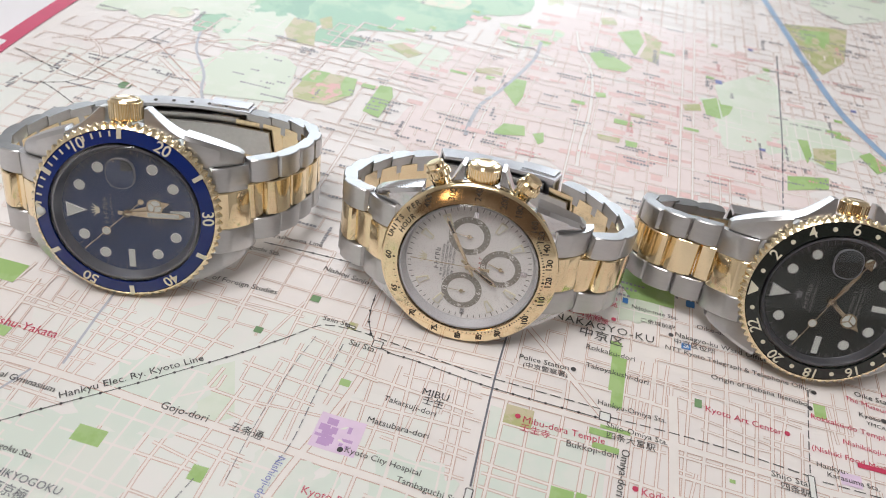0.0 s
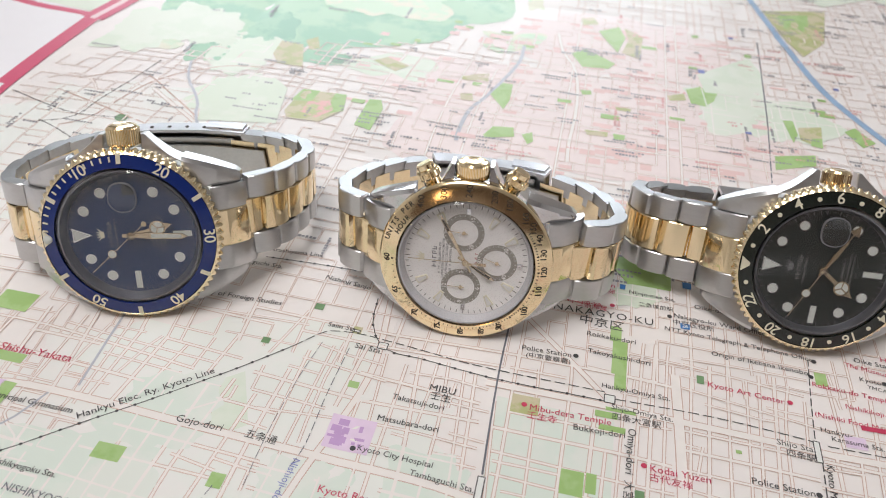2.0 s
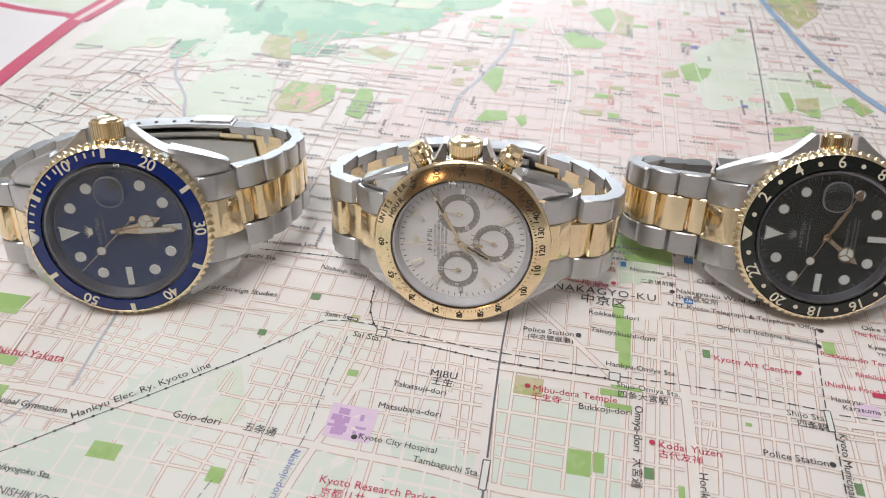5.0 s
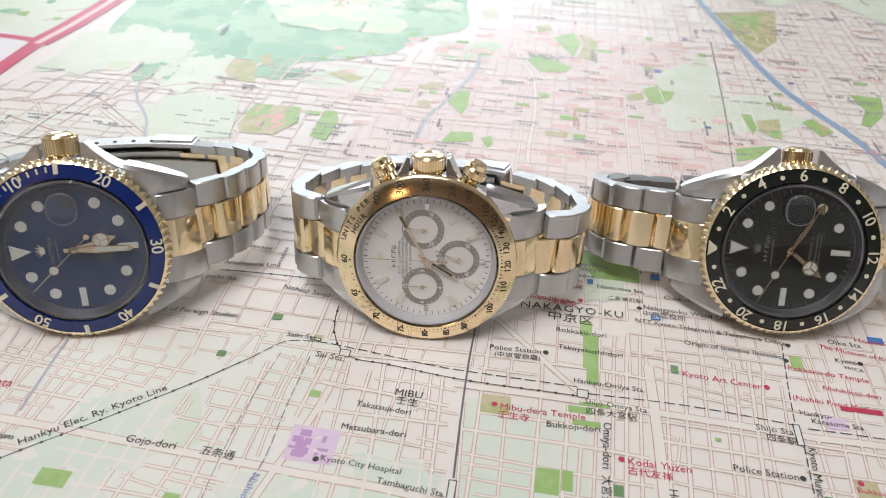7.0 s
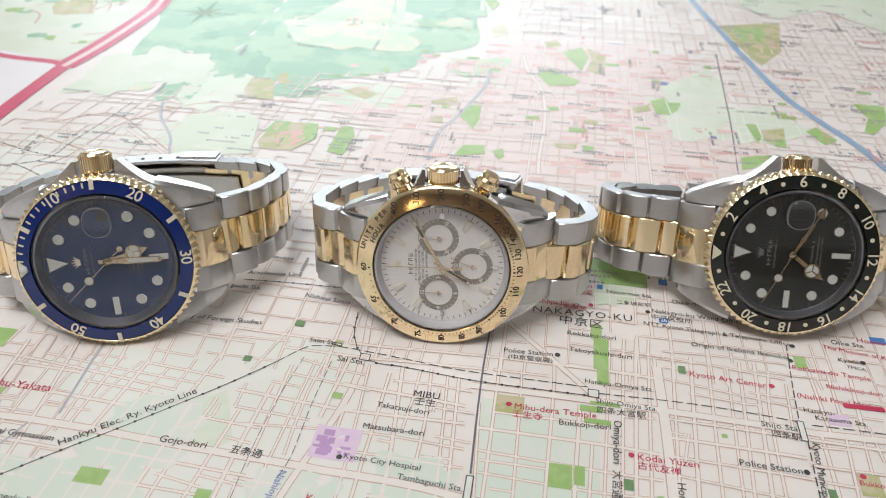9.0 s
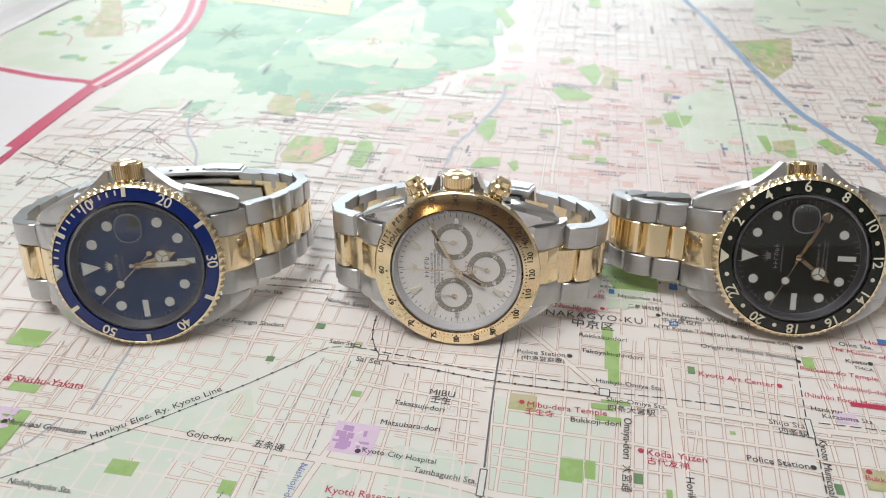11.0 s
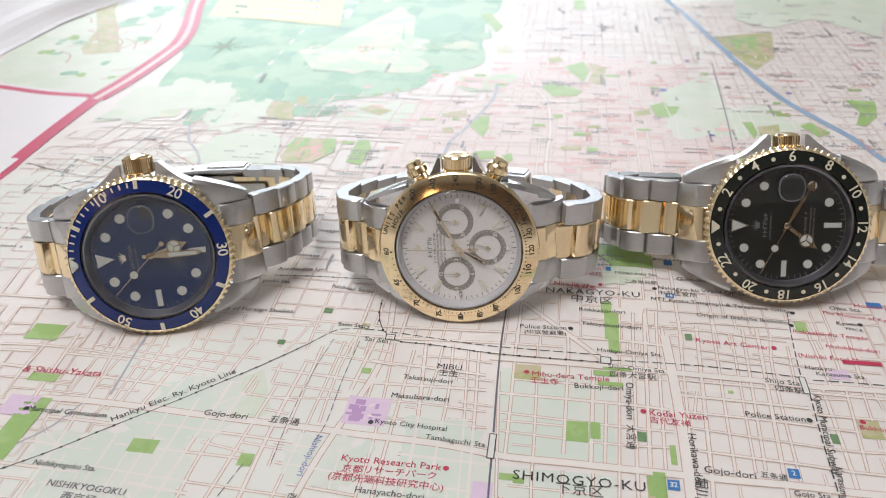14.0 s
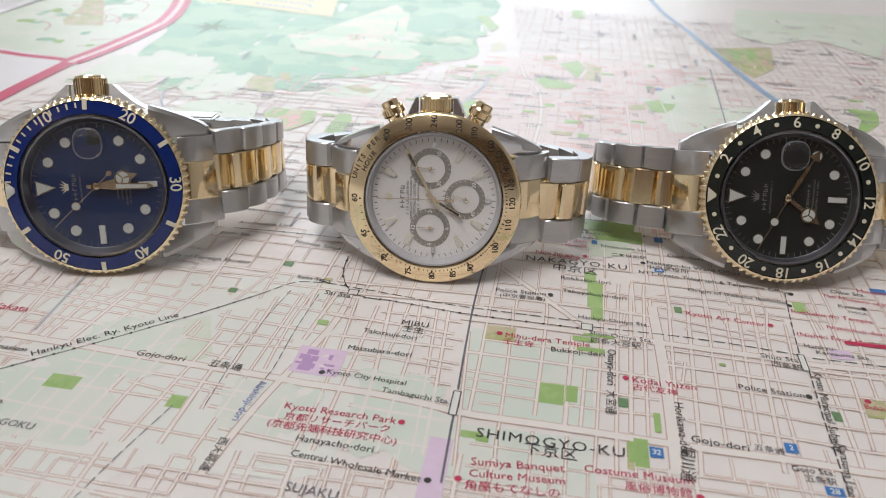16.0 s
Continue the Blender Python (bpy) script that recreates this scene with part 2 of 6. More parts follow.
# unseen housing, added to give the overhead fill a fixture
fill_housing = tagged(new("fill_housing"), "unseen white housing added above the overhead fill light", "lamp")
part("housing", box_bm(-0.82, -0.82, 1.668, 0.12, 0.12, 1.75, 0.006), FRAME, fill_housing)
# back plate is unseen, added behind the warm light mirrored in the gold
wall_lamp = tagged(new("wall_lamp"), "warm wall lamp with an added wooden back", "lamp")
part("back_plate", box_bm(-1.18, -2.0, 0.94, -0.82, -1.965, 1.30, 0.005), WOOD, wall_lamp)

# ---- wristwatches ----
# Millimetres, 6 o'clock at +x, the crown at +y; the dial lies LIFT above the case edge.
LIFT = 1.3
def make_case(root, M, radius, guards, mat, label, slim=0.0):
    body = lathe([(0, -8.6), (13.5, -8.6), (15.5, -8.0), (17.0, -6.6), (radius - 0.7, -5.4), (radius - 0.2, -4.4), (radius - 0.1, -1.2), (radius - 0.5, 0.3), (radius - 1.2, 0.9), (15.0, 0.9), (15.0, -0.6), (0, -0.6)], 96)
    case = add(root, M, "case", body, mat, label)
    for sx in (1, -1):
        for sy in (1, -1):
            secs = []
            for k in range(13):
                f = k / 12
                x = 12.2 + 11.2 * f
                yo = (radius + 0.5) * math.sqrt(max(0.0, 1 - (x / 35.0) ** 2)) - 0.15 - 1.3 * f - slim
                yi = 10.15
                zt, zb = 0.30 - 5.4 * f ** 1.6, -5.2 - 4.0 * f ** 1.3
                if k == 12:
                    yo, zt, zb = yo - 0.3, zt - 0.5, zb + 0.4
                c, e = 0.7, 0.5
                s = [(x, yi, zb), (x, yi, zt - 0.1), (x, yi + 0.25, zt), (x, yo - c - 0.3, zt), (x, yo - 0.1, zt - c), (x, yo, zt - c - 0.5), (x, yo, zb + e), (x, yo - e, zb)]
                secs.append([(sx * a, sy * b, z) for a, b, z in s])
            add(root, M, "lug", loft(secs), mat)
    if guards:
        for sx in (1, -1):
            secs = []
            for k in range(6):
                f = k / 5
                y = 16.5 + 5.6 * f
                x0, x1 = 3.95, 12.4 - 7.4 * f ** 0.75
                zt, zb = 0.4 - 1.5 * f, -4.9 + 0.9 * f
                secs.append([(sx * x0, y, zb), (sx * x0, y, zt - 0.2), (sx * (x0 + 0.2), y, zt), (sx * (x1 - 0.3), y, zt), (sx * x1, y, zt - 0.5), (sx * x1, y, zb)])
            add(root, M, "crown_guard", loft(secs), mat)
    return case


def crown_bm(r, length, teeth):
    n = teeth * 4
    fl = [1.0, 1.0, 0.93, 0.93]

    def wave(i, k):
        return fl[i % 4] if k in (2, 3) else 1
    return lathe([(0, 0), (r * 0.86, 0), (r, 0.4), (r, length - 0.7), (r * 0.93, length - 0.55), (r * 0.84, length - 0.1), (r * 0.6, length + 0.1), (r * 0.45, length), (0, length + 0.05)], n, None, wave)


def to_side(deg, r, z):
    """Axis of a crown or pusher: z of the part runs outward along deg."""
    a = radians(deg)
    return Matrix.Translation((r * math.cos(a), r * math.sin(a), z)) @ Matrix.Rotation(a, 4, "Z") @ Matrix.Rotation(math.pi / 2, 4, "Y")


def flat_at(deg, r, z=0.0, turn=0.0, slope=0.0):
    a = radians(deg)
    return Matrix.Translation((r * math.cos(a), r * math.sin(a), z)) @ Matrix.Rotation(a, 4, "Z") @ Matrix.Rotation(slope, 4, "Y") @ Matrix.Rotation(radians(turn), 4, "Z")


def rect(w, h):
    return [(-w / 2, -h / 2), (w / 2, -h / 2), (w / 2, h / 2), (-w / 2, h / 2)]


def disc(r, n=28):
    return [polar(r, 360 * i / n) for i in range(n)]


def link_piece(L, w, thick, bulge):
    """One bracelet link piece: length along x, width along y, outer side at +z."""
    prof = [(-0.5, 0.0), (-0.5, 0.62), (-0.44, 0.86), (-0.22, 1.0 + bulge), (0.0, 1.0 + bulge * 1.5), (0.22, 1.0 + bulge), (0.44, 0.86), (0.5, 0.62), (0.5, 0.0)]
    secs = []
    for y, s in ((-w / 2, 0.93), (-w / 2 + 0.25, 1.0), (w / 2 - 0.25, 1.0), (w / 2, 0.93)):
        secs.append([(px * L * (1 if s == 1.0 else 0.97), y, thick * (pz * s)) for px, pz in prof])
    bm = loft(secs)
    bm.normal_update()
    # edge faces get slot 1, the steel darkened against glare
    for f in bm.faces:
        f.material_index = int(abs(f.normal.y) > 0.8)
    return bm


def bracelet(root, loop, lug_height, lean, clasp_from, clasp_to, step, roll=0.0, rear_w=16.2, holes=True):
    """Links along a plan loop (millimetres, y away from the dial), standing on the edge that meets the map, with a folding clasp."""
    at, total = spline(loop, 0)
    vmax = max(p[1] for p in loop)
    v0 = loop[0][1]

    def centre(s):
        p, t = at(s)
        f = min(1.0, max(0.0, (p.y - v0) / (vmax - v0)))
        w = 20.0 + (rear_w - 20.0) * min(1.0, f * 1.1)
        return Vector((p.x, p.y, lug_height + (w / 2 + 0.25 - lug_height) * f ** 0.85 + roll * p.x * (1 - f))), f, w

    def frame_at(s):
        p, f, w = centre(s)
        a, b = max(0.0, s - 1.0), min(total, s + 1.0)
        t = (centre(b)[0] - centre(a)[0]).normalized()
        tilt = lean * (1 - f) ** 1.3
        side = Vector((t.y, -t.x, 0)).normalized()
        if side.dot(Vector((p.x, p.y - vmax * 0.5, 0))) < 0:
            side = -side
        up = Vector((0, math.sin(tilt), math.cos(tilt)))
        up = (up - t * up.dot(t)).normalized()
        out = t.cross(up)
        if out.dot(side) < 0:
            t = -t
            out = t.cross(up)
        m = Matrix((t, out.cross(t), out)).transposed().to_4x4()
        m.translation = p - out * 3.0
        return m, w
    n = max(4, round(total / step))
    L = total / n
    for i in range(n):
        s = (i + 0.5) * L
        if clasp_from < s / total < clasp_to:
            continue
        m, w = frame_at(s)
        ow = w * 0.275
        a = link_piece(L * 0.985, ow, 3.0, 0.05)
        a.transform(Matrix.Translation((0, w / 2 - ow / 2, 0)))
        b = link_piece(L * 0.985, ow, 3.0, 0.05)
        b.transform(Matrix.Translation((0, -w / 2 + ow / 2, 0)))
        bm = join(a, b)
        bm.transform(MM @ m)
        part("link", bm, STEEL, root, second=STEEL_SIDE_DIM)
    for i in range(n + 1):
        s = i * L
        if clasp_from + 0.01 < s / total < clasp_to - 0.01:
            continue
        m, w = frame_at(s)
        c = link_piece(L * 0.975, w * 0.435, 2.95 if 0 < i < n else 2.6, 0.05)
        c = join(c, plate(rect(L * 0.93, w * 0.72), -0.12, 0.1))
        c.transform(MM @ m)
        part("centre_link", c, GOLD, root, "polished yellow gold centre link", second=GOLD)
    # clasp: an outer cover with turned-in sides and two inner blades
    for name, inset, wk, th, a0, a1, mat in (("clasp_cover", 0.9, 1.0, 1.1, clasp_from - 0.005, clasp_to + 0.005, CLASP), ("clasp_blade", -2.2, 0.72, 0.7, clasp_from + 0.02, clasp_to + 0.09, STEEL_DARK), ("clasp_inner_blade", -3.6, 0.5, 0.6, clasp_from - 0.05, clasp_to - 0.05, STEEL_DARK)):
        secs = []
        for k in range(15):
            m, w = frame_at(total * (a0 + (a1 - a0) * k / 14))
            w *= wk
            z0 = 2.4 + inset
            if name == "clasp_cover":
                s = [(0, -w / 2 + .7, 0.2), (0, -w / 2 + .7, z0), (0, w / 2 - .7, z0), (0, w / 2 - .7, 0.2), (0, w / 2 + .2, 0.2), (0, w / 2 + .2, z0 + th - .4), (0, w / 2 - .3, z0 + th), (0, -w / 2 + .3, z0 + th), (0, -w / 2 - .2, z0 + th - .4), (0, -w / 2 - .2, 0.2)]
            else:
                s = [(0, -w / 2, z0), (0, w / 2, z0), (0, w / 2, z0 + th), (0, -w / 2, z0 + th)]
            secs.append([tuple(MM @ m @ Vector(p)) for p in s])
        ob = part(name, loft(secs), mat, root)
        if name == "clasp_cover":
            cover = ob
    if holes:
        for k in range(5):
            m, w = frame_at(total * (clasp_from + (clasp_to - clasp_from) * (0.18 + 0.13 * k)))
            bm = plate(disc(0.55, 14), 0, 0.12, Matrix.Translation((0, w / 2 + 0.15, 1.8)) @ Matrix.Rotation(-math.pi / 2, 4, "X"))
            bm.transform(MM @ m)
            part("spring_bar_hole", bm, DARK_PRINT, cover, "small dark spring bar hole")
    # lock flap at one end of the clasp
    secs = []
    for k in range(6):
        m, w = frame_at(total * (clasp_from + 0.002 + 0.075 * k / 5))
        secs.append([tuple(MM @ m @ Vector(p)) for p in ((0, -w / 2 - .5, 1.6), (0, w / 2 + .5, 1.6), (0, w / 2 + .5, 4.8), (0, w / 2 - .2, 5.2), (0, -w / 2 + .2, 5.2), (0, -w / 2 - .5, 4.8))])
    part("clasp_lock", loft(secs), CLASP, root, "polished steel folding clasp lock")


def end_links(M, root):
    for sx in (1, -1):
        for name, y0, y1, mat, zt in (("end_link", -10.0, -4.35, STEEL, 0.0), ("end_link", 4.35, 10.0, STEEL, 0.0), ("end_link_centre", -4.3, 4.3, GOLD, 0.12)):
            secs = []
            for k in range(9):
                f = k / 8
                x = 17.6 + 7.6 * f
                top = -0.6 - 5.6 * f ** 1.7 + zt
                if k == 8:
                    top -= 0.8
                secs.append([(sx * x, y0, -5 - 4.2 * f), (sx * x, y0, top - 0.2), (sx * x, y0 + 0.25, top), (sx * x, y1 - 0.25, top), (sx * x, y1, top - 0.2), (sx * x, y1, -5 - 4.2 * f)])
            bm = loft(secs)
            bm.transform(M @ MM)
            part(name, bm, mat, root, "polished yellow gold end link" if mat is GOLD else "")


def watch_root(name, x, y, yaw, label, group="wristwatches on the map"):
    r = tagged(new(name), label, "wristwatch", group)
    r.matrix_world = pose(x, y, 0, 0, 0, yaw)
    return r


def head_matrix(cz, lean, spin, back=0.0):
    return Matrix.Translation((0, 0, cz)) @ Matrix.Rotation(math.pi / 2 - radians(lean), 4, "X") @ Matrix.Rotation(radians(spin), 4, "Z") @ Matrix.Translation((0, 0, -back))


def add(root, M, name, bm, mat, label="", parent=None):
    bm.transform(M @ MM)
    return part(name, bm, mat, parent or root, label, name not in ("crown", "pusher_collar"))


def dial_marks(root, M, dial):
    for h in range(12):
        if h == 3:
            continue
        d = hour(h)
        if h == 0:
            rim, core = [(13.0, -1.75), (8.6, 0), (13.0, 1.75)], [(12.75, -1.4), (9.2, 0), (12.75, 1.4)]
            m = Matrix.Rotation(radians(d), 4, "Z")
        elif h in (6, 9):
            rim, core, m = rect(4.3, 1.45), rect(4.0, 1.15), flat_at(d, 10.9)
        else:
            rim, core, m = disc(1.22), disc(1.02), flat_at(d, 11.25)
        ob = add(root, M, "hour_marker", plate(rim, 0, 0.25, m), STEEL_P, "", dial)
        add(root, M, "hour_marker_lume", core_bm2(core, m), LUME, "pale luminous fill", dial)
    ticks = []
    for k in range(60):
        if k % 5:
            ticks.append(plate(rect(1.0, 0.16), 0.02, 0.06, flat_at(6 * k, 13.3)))
    add(root, M, "minute_track", join(*ticks), GREY_PRINT, "fine pale minute track", dial)


def core_bm2(core, m):
    return plate(core, 0.2, 0.34, m)


def print_bars(root, M, dial, rows, mat):
    """Small unreadable print on the dial as fine upright bars: rows of (x, y, length, height), running along y."""
    rnd = random.Random(7)
    bms = []
    for x, y, length, height in rows:
        n = max(4, int(length / (height * 0.95)))
        pitch = length / n
        for k in range(n):
            if height < 0.8 and rnd.random() < 0.08:
                continue
            c = y - length / 2 + (k + 0.5) * pitch
            bms.append(plate(rect(height, pitch * 0.2), 0.02, 0.05, Matrix.Translation((x, c - pitch * 0.22, 0))))
            bms.append(plate(rect(height * 0.2, pitch * 0.5), 0.02, 0.05, Matrix.Translation((x + rnd.choice((-.4, 0, .4)) * height, c + pitch * 0.1, 0))))
            if rnd.random() < 0.6:
                bms.append(plate(rect(height * rnd.choice((0.5, 1.0)), pitch * 0.18), 0.02, 0.05, Matrix.Translation((x, c + pitch * 0.25, 0))))
    add(root, M, "dial_print", join(*bms), mat, "small rows of print shown as bars", dial)


def dial_words(root, M, dial, words, x, y, length, mat):
    """A readable line of print across the dial."""
    bm = text_bm(words, 1.0, None, 0.0, 2, "CENTER", 1.0, 0.01)
    xs = [v.co.x for v in bm.verts]
    k = length / (max(xs) - min(xs))
    bm.transform(Matrix.Translation((x, y, 0.04)) @ Matrix.Rotation(math.pi / 2, 4, "Z") @ Matrix.Diagonal((k, k, 1, 1)))
    add(root, M, "dial_words", bm, mat, "", dial)


def crystal(root, M, r, z, ring, lift=LIFT):
    add(root, M, "rehaut", lathe([(13.9, lift + 0.05), (14.0, lift + 0.1), (r - 0.7, z - 0.9), (r - 0.3, z - 0.8), (r - 0.3, z - 2.4), (14.2, lift - 0.1), (13.9, lift - 0.1)], 96), ring, "satin silver ring round the dial")
    ob = add(root, M, "crystal", lathe([(0, z - 0.8), (r - 0.3, z - 0.8), (r, z - 0.7), (r, z - 0.45), (r - 0.4, z), (0, z)], 96), GLASS, "clear flat watch crystal")
    ob.visible_shadow = False
    return ob


def cyclops(root, M, z, parent):
    pts = []
    for k in range(40):
        a = 2 * math.pi * k / 40
        c, s = math.cos(a), math.sin(a)
        pts.append((3.0 * math.copysign(abs(c) ** 0.86, c), 3.3 * math.copysign(abs(s) ** 0.80, s)))
    secs = []
    for f, h in ((1.0, 0.01), (1.0, 0.42), (0.95, 0.58), (0.8, 0.74), (0.6, 0.88), (0.35, 0.97), (0.12, 1.0)):
        secs.append([(x * f, y * f, h) for x, y in pts])
    bm = loft(secs)
    bm.transform(Matrix.Translation((0, 9.6, z)))
    ob = add(root, M, "date_magnifier", bm, LENS, "clear bubble over the date window", parent)
    ob.visible_shadow = False
    # opaque ring added to draw the glint along the bubble's rim
    rim = bmesh.new()
    rings = [[rim.verts.new((x * f, y * f + 9.6, z + h)) for x, y in pts] for f, h in ((1.0, 0.02), (1.02, 0.02), (1.02, 0.40), (0.985, 0.55), (0.94, 0.60), (0.94, 0.57))]
    for a, b in zip(rings, rings[1:]):
        for i in range(40):
            rim.faces.new((a[i], a[(i + 1) % 40], b[(i + 1) % 40], b[i]))
    add(root, M, "magnifier_rim_glint", rim, REHAUT_DARK, "ring added for the rim glint of the date bubble", parent)
    # window in dial black: the bubble's dark reflection put into its colour
    add(root, M, "date_window", plate(rect(2.0, 2.6), LIFT + 0.01, LIFT + 0.05, Matrix.Translation((0, 10.4, 0))), BLACK_DIAL, "date window coloured dark for the reflection over it")


def toothed_bezel(root, M, R, teeth):
    fl = [1.0, 1.0, 0.988, 0.970, 0.970, 0.988]

    def wave(i, k):
        return fl[i % 6] if k in (1, 2, 3) else 0.45 + 0.55 * fl[i % 6] if k == 4 else 1
    prof = [(R - 2.2, 0.95), (R - 0.25, 0.95), (R, 1.3), (R, 2.05), (R - 0.6, 2.95), (R - 1.25, 3.28), (R - 1.42, 3.0), (R - 2.2, 2.7)]
    return add(root, M, "bezel", lathe(prof, teeth * 6, None, wave), GOLD_B, "coin-edged polished yellow gold bezel")


def insert_ring(r0, r1, z0, z1):
    return lathe([(r0, z0), (r1, z1), (r1, z1 - 0.4), (r0, z0 - 0.4), (r0, z0)], 128)


def mercedes(root, M, deg, z):
    """Hour hand with a ringed disc near its tip."""
    m = Matrix.Rotation(radians(deg), 4, "Z")
    ob = add(root, M, "hour_hand", join(plate(rect(5.0, 0.9), z, z + .18, m @ Matrix.Translation((2.5, 0, 0))), plate(disc(1.75), z, z + .18, m @ Matrix.Translation((6.0, 0, 0))),
                                         plate([(7.2, -1.0), (9.4, 0), (7.2, 1.0)], z, z + .18, m)), HAND_GOLD_DIM, "gold hour hand with a round luminous disc")
    for k in range(3):
        pts = [polar(0.15, 120 * k + 60)] + [polar(1.4, 120 * k + 8 + 104 * i / 8) for i in range(9)]
        add(root, M, "lume_sector", plate(pts, z + .17, z + .24, m @ Matrix.Translation((6.0, 0, 0))), LUME, "", ob)


def sword(root, M, deg, z, length=12.3):
    ob = add(root, M, "minute_hand", plate([(-2.0, -.45), (1, -.45), (4.2, -.78), (length - 1.2, -.62), (length, 0), (length - 1.2, .62), (4.2, .78), (1, .45), (-2.0, .45)], z, z + .18, Matrix.Rotation(radians(deg), 4, "Z"), .05), HAND_GOLD_DIM, "gold sword-shaped minute hand")
    add(root, M, "lume_strip", plate([(4.3, -.46), (length - 1.4, -.36), (length - 1.4, .36), (4.3, .46)], z + .17, z + .24, Matrix.Rotation(radians(deg), 4, "Z")), LUME, "", ob)


def seconds(root, M, deg, z, dot=6.2):
    m = Matrix.Rotation(radians(deg), 4, "Z")
    ob = add(root, M, "second_hand", join(plate(rect(17.2, 0.18), z, z + .12, m @ Matrix.Translation((4.2, 0, 0))), plate(disc(0.62), z, z + .14, m @ Matrix.Translation((-4.2, 0, 0))), plate(disc(1.0), z, z + .14, m @ Matrix.Translation((dot, 0, 0)))), HAND_GOLD_DIM, "thin gold second hand with a luminous dot")
    add(root, M, "lume_dot", plate(disc(0.82), z + .13, z + .2, m @ Matrix.Translation((dot, 0, 0))), LUME, "", ob)
    add(root, M, "centre_cap", lathe([(0.9, 0.2), (0.9, z + .2), (0.6, z + .35), (0, z + .38)], 24), HAND_GOLD_DIM, "", ob)


def coronet(root, M, dial, x, mat):
    pts = [(x - .2, -0.75), (x + 0.25, -0.7), (x + .25, .7), (x - .2, .75), (x - 1.2, 1.5), (x - .5, .55), (x - 1.6, .75), (x - .55, .2), (x - 1.8, 0), (x - .55, -.2), (x - 1.6, -.75), (x - .5, -.55), (x - 1.2, -1.5)]
    add(root, M, "emblem", plate(pts, 0.02, 0.08), mat, "small plain emblem", dial)


def numerals(root, M, items, r, z, size, mat, parent, turn=0, bold=0.02, slope=0.205, name="numeral"):
    for deg, words in items:
        bm = text_bm(words, size, flat_at(deg, r, z, 90 - deg if turn is None else turn, slope), 0.04, 3, "CENTER", 0.95, bold)
        add(root, M, name, bm, mat, "", parent)


# diver's watch, blue
def diver_watch():
    root = watch_root("wristwatch", -0.07544, 0.00352, 8.1, "steel and gold diver's wristwatch with blue dial lying sideways")
    M = head_matrix(0.0190, 18.0, 1.6, 0.001 * LIFT)
    D = M @ Matrix.Translation((0, 0, 0.001 * LIFT))
    make_case(root, M, 18.7, True, STEEL, "brushed steel case", 0.5)
    bez = toothed_bezel(root, M, 20.0, 72)
    ins = add(root, M, "bezel_insert", insert_ring(15.9, 18.55, 3.75, 3.2), BLUE_INSERT, "glossy blue bezel insert", bez)
    for k in range(12):
        d = hour(k)
        if k in (2, 4, 6, 8, 10):
            continue
        if k == 0:
            add(root, M, "bezel_triangle", plate([(18.4, -1.9), (15.95, 0), (18.4, 1.9)], 3.3, 3.62, Matrix.Rotation(radians(d), 4, "Z")), PALE_GOLD, "", bez)
            add(root, M, "bezel_pearl", lathe([(0.95, 3.3), (0.95, 3.9), (0.6, 4.15), (0, 4.2)], 20, flat_at(d, 17.4)), LUME, "small luminous pearl", bez)
        else:
            add(root, M, "bezel_bar", plate(rect(2.3, 0.95), 3.2, 3.58, flat_at(d, 17.2) @ Matrix.Rotation(0.2, 4, "Y")), PALE_GOLD, "", bez)
    for k in range(1, 15):
        if k % 5:
            add(root, M, "minute_bar", plate(rect(1.15, 0.36), 3.3, 3.6, flat_at(180 - 6 * k, 17.1) @ Matrix.Rotation(0.2, 4, "Y")), PALE_GOLD, "", bez)
    numerals(root, M, [(hour(k), w) for k, w in ((2, "10"), (4, "20"), (6, "30"), (8, "40"), (10, "50"))], 17.2, 3.5, 3.5, PALE_GOLD, bez, -90, 0.035)
    dial = add(root, D, "dial", lathe([(0, -0.3), (14.2, -0.3), (14.2, 0), (0, 0)], 96), BLUE_DIAL, "deep blue dial with luminous dots")
    dial_marks(root, D, dial)
    coronet(root, D, dial, -6.4, PALE_GOLD)
    print_bars(root, D, dial, [(-4.9, 0, 6.2, 0.95), (-3.6, 0, 7.6, 0.4), (4.2, 0, 6.0, 0.45), (5.1, 0, 7.4, 0.45), (6.0, 0, 9.0, 0.4), (6.8, 0, 8.4, 0.4)], DIM_PRINT)
    mercedes(root, D, 15.5, 0.7)
    sword(root, D, -1.5, 1.0)
    seconds(root, D, 222, 1.3)
    gl = crystal(root, M, 15.6, 4.3, REHAUT_DARK)
    cyclops(root, M, 4.3, gl)
    bm = crown_bm(3.5, 4.6, 34)
    bm.transform(to_side(90, 19.4, -2.3))
    add(root, M, "crown", bm, GOLD, "fluted yellow gold winding crown")
    end_links(M, root)
    bracelet(root, [(25.0, 7.2), (31.2, 11.5), (35.8, 19), (38.2, 29), (35.5, 39), (27, 46.5), (13, 51), (0, 52), (-12, 50), (-24, 43), (-31, 31), (-33.5, 19), (-30.8, 10.5), (-25.0, 7.2)],
             17.2, radians(15), 0.40, 0.66, 7.4, 0.055)


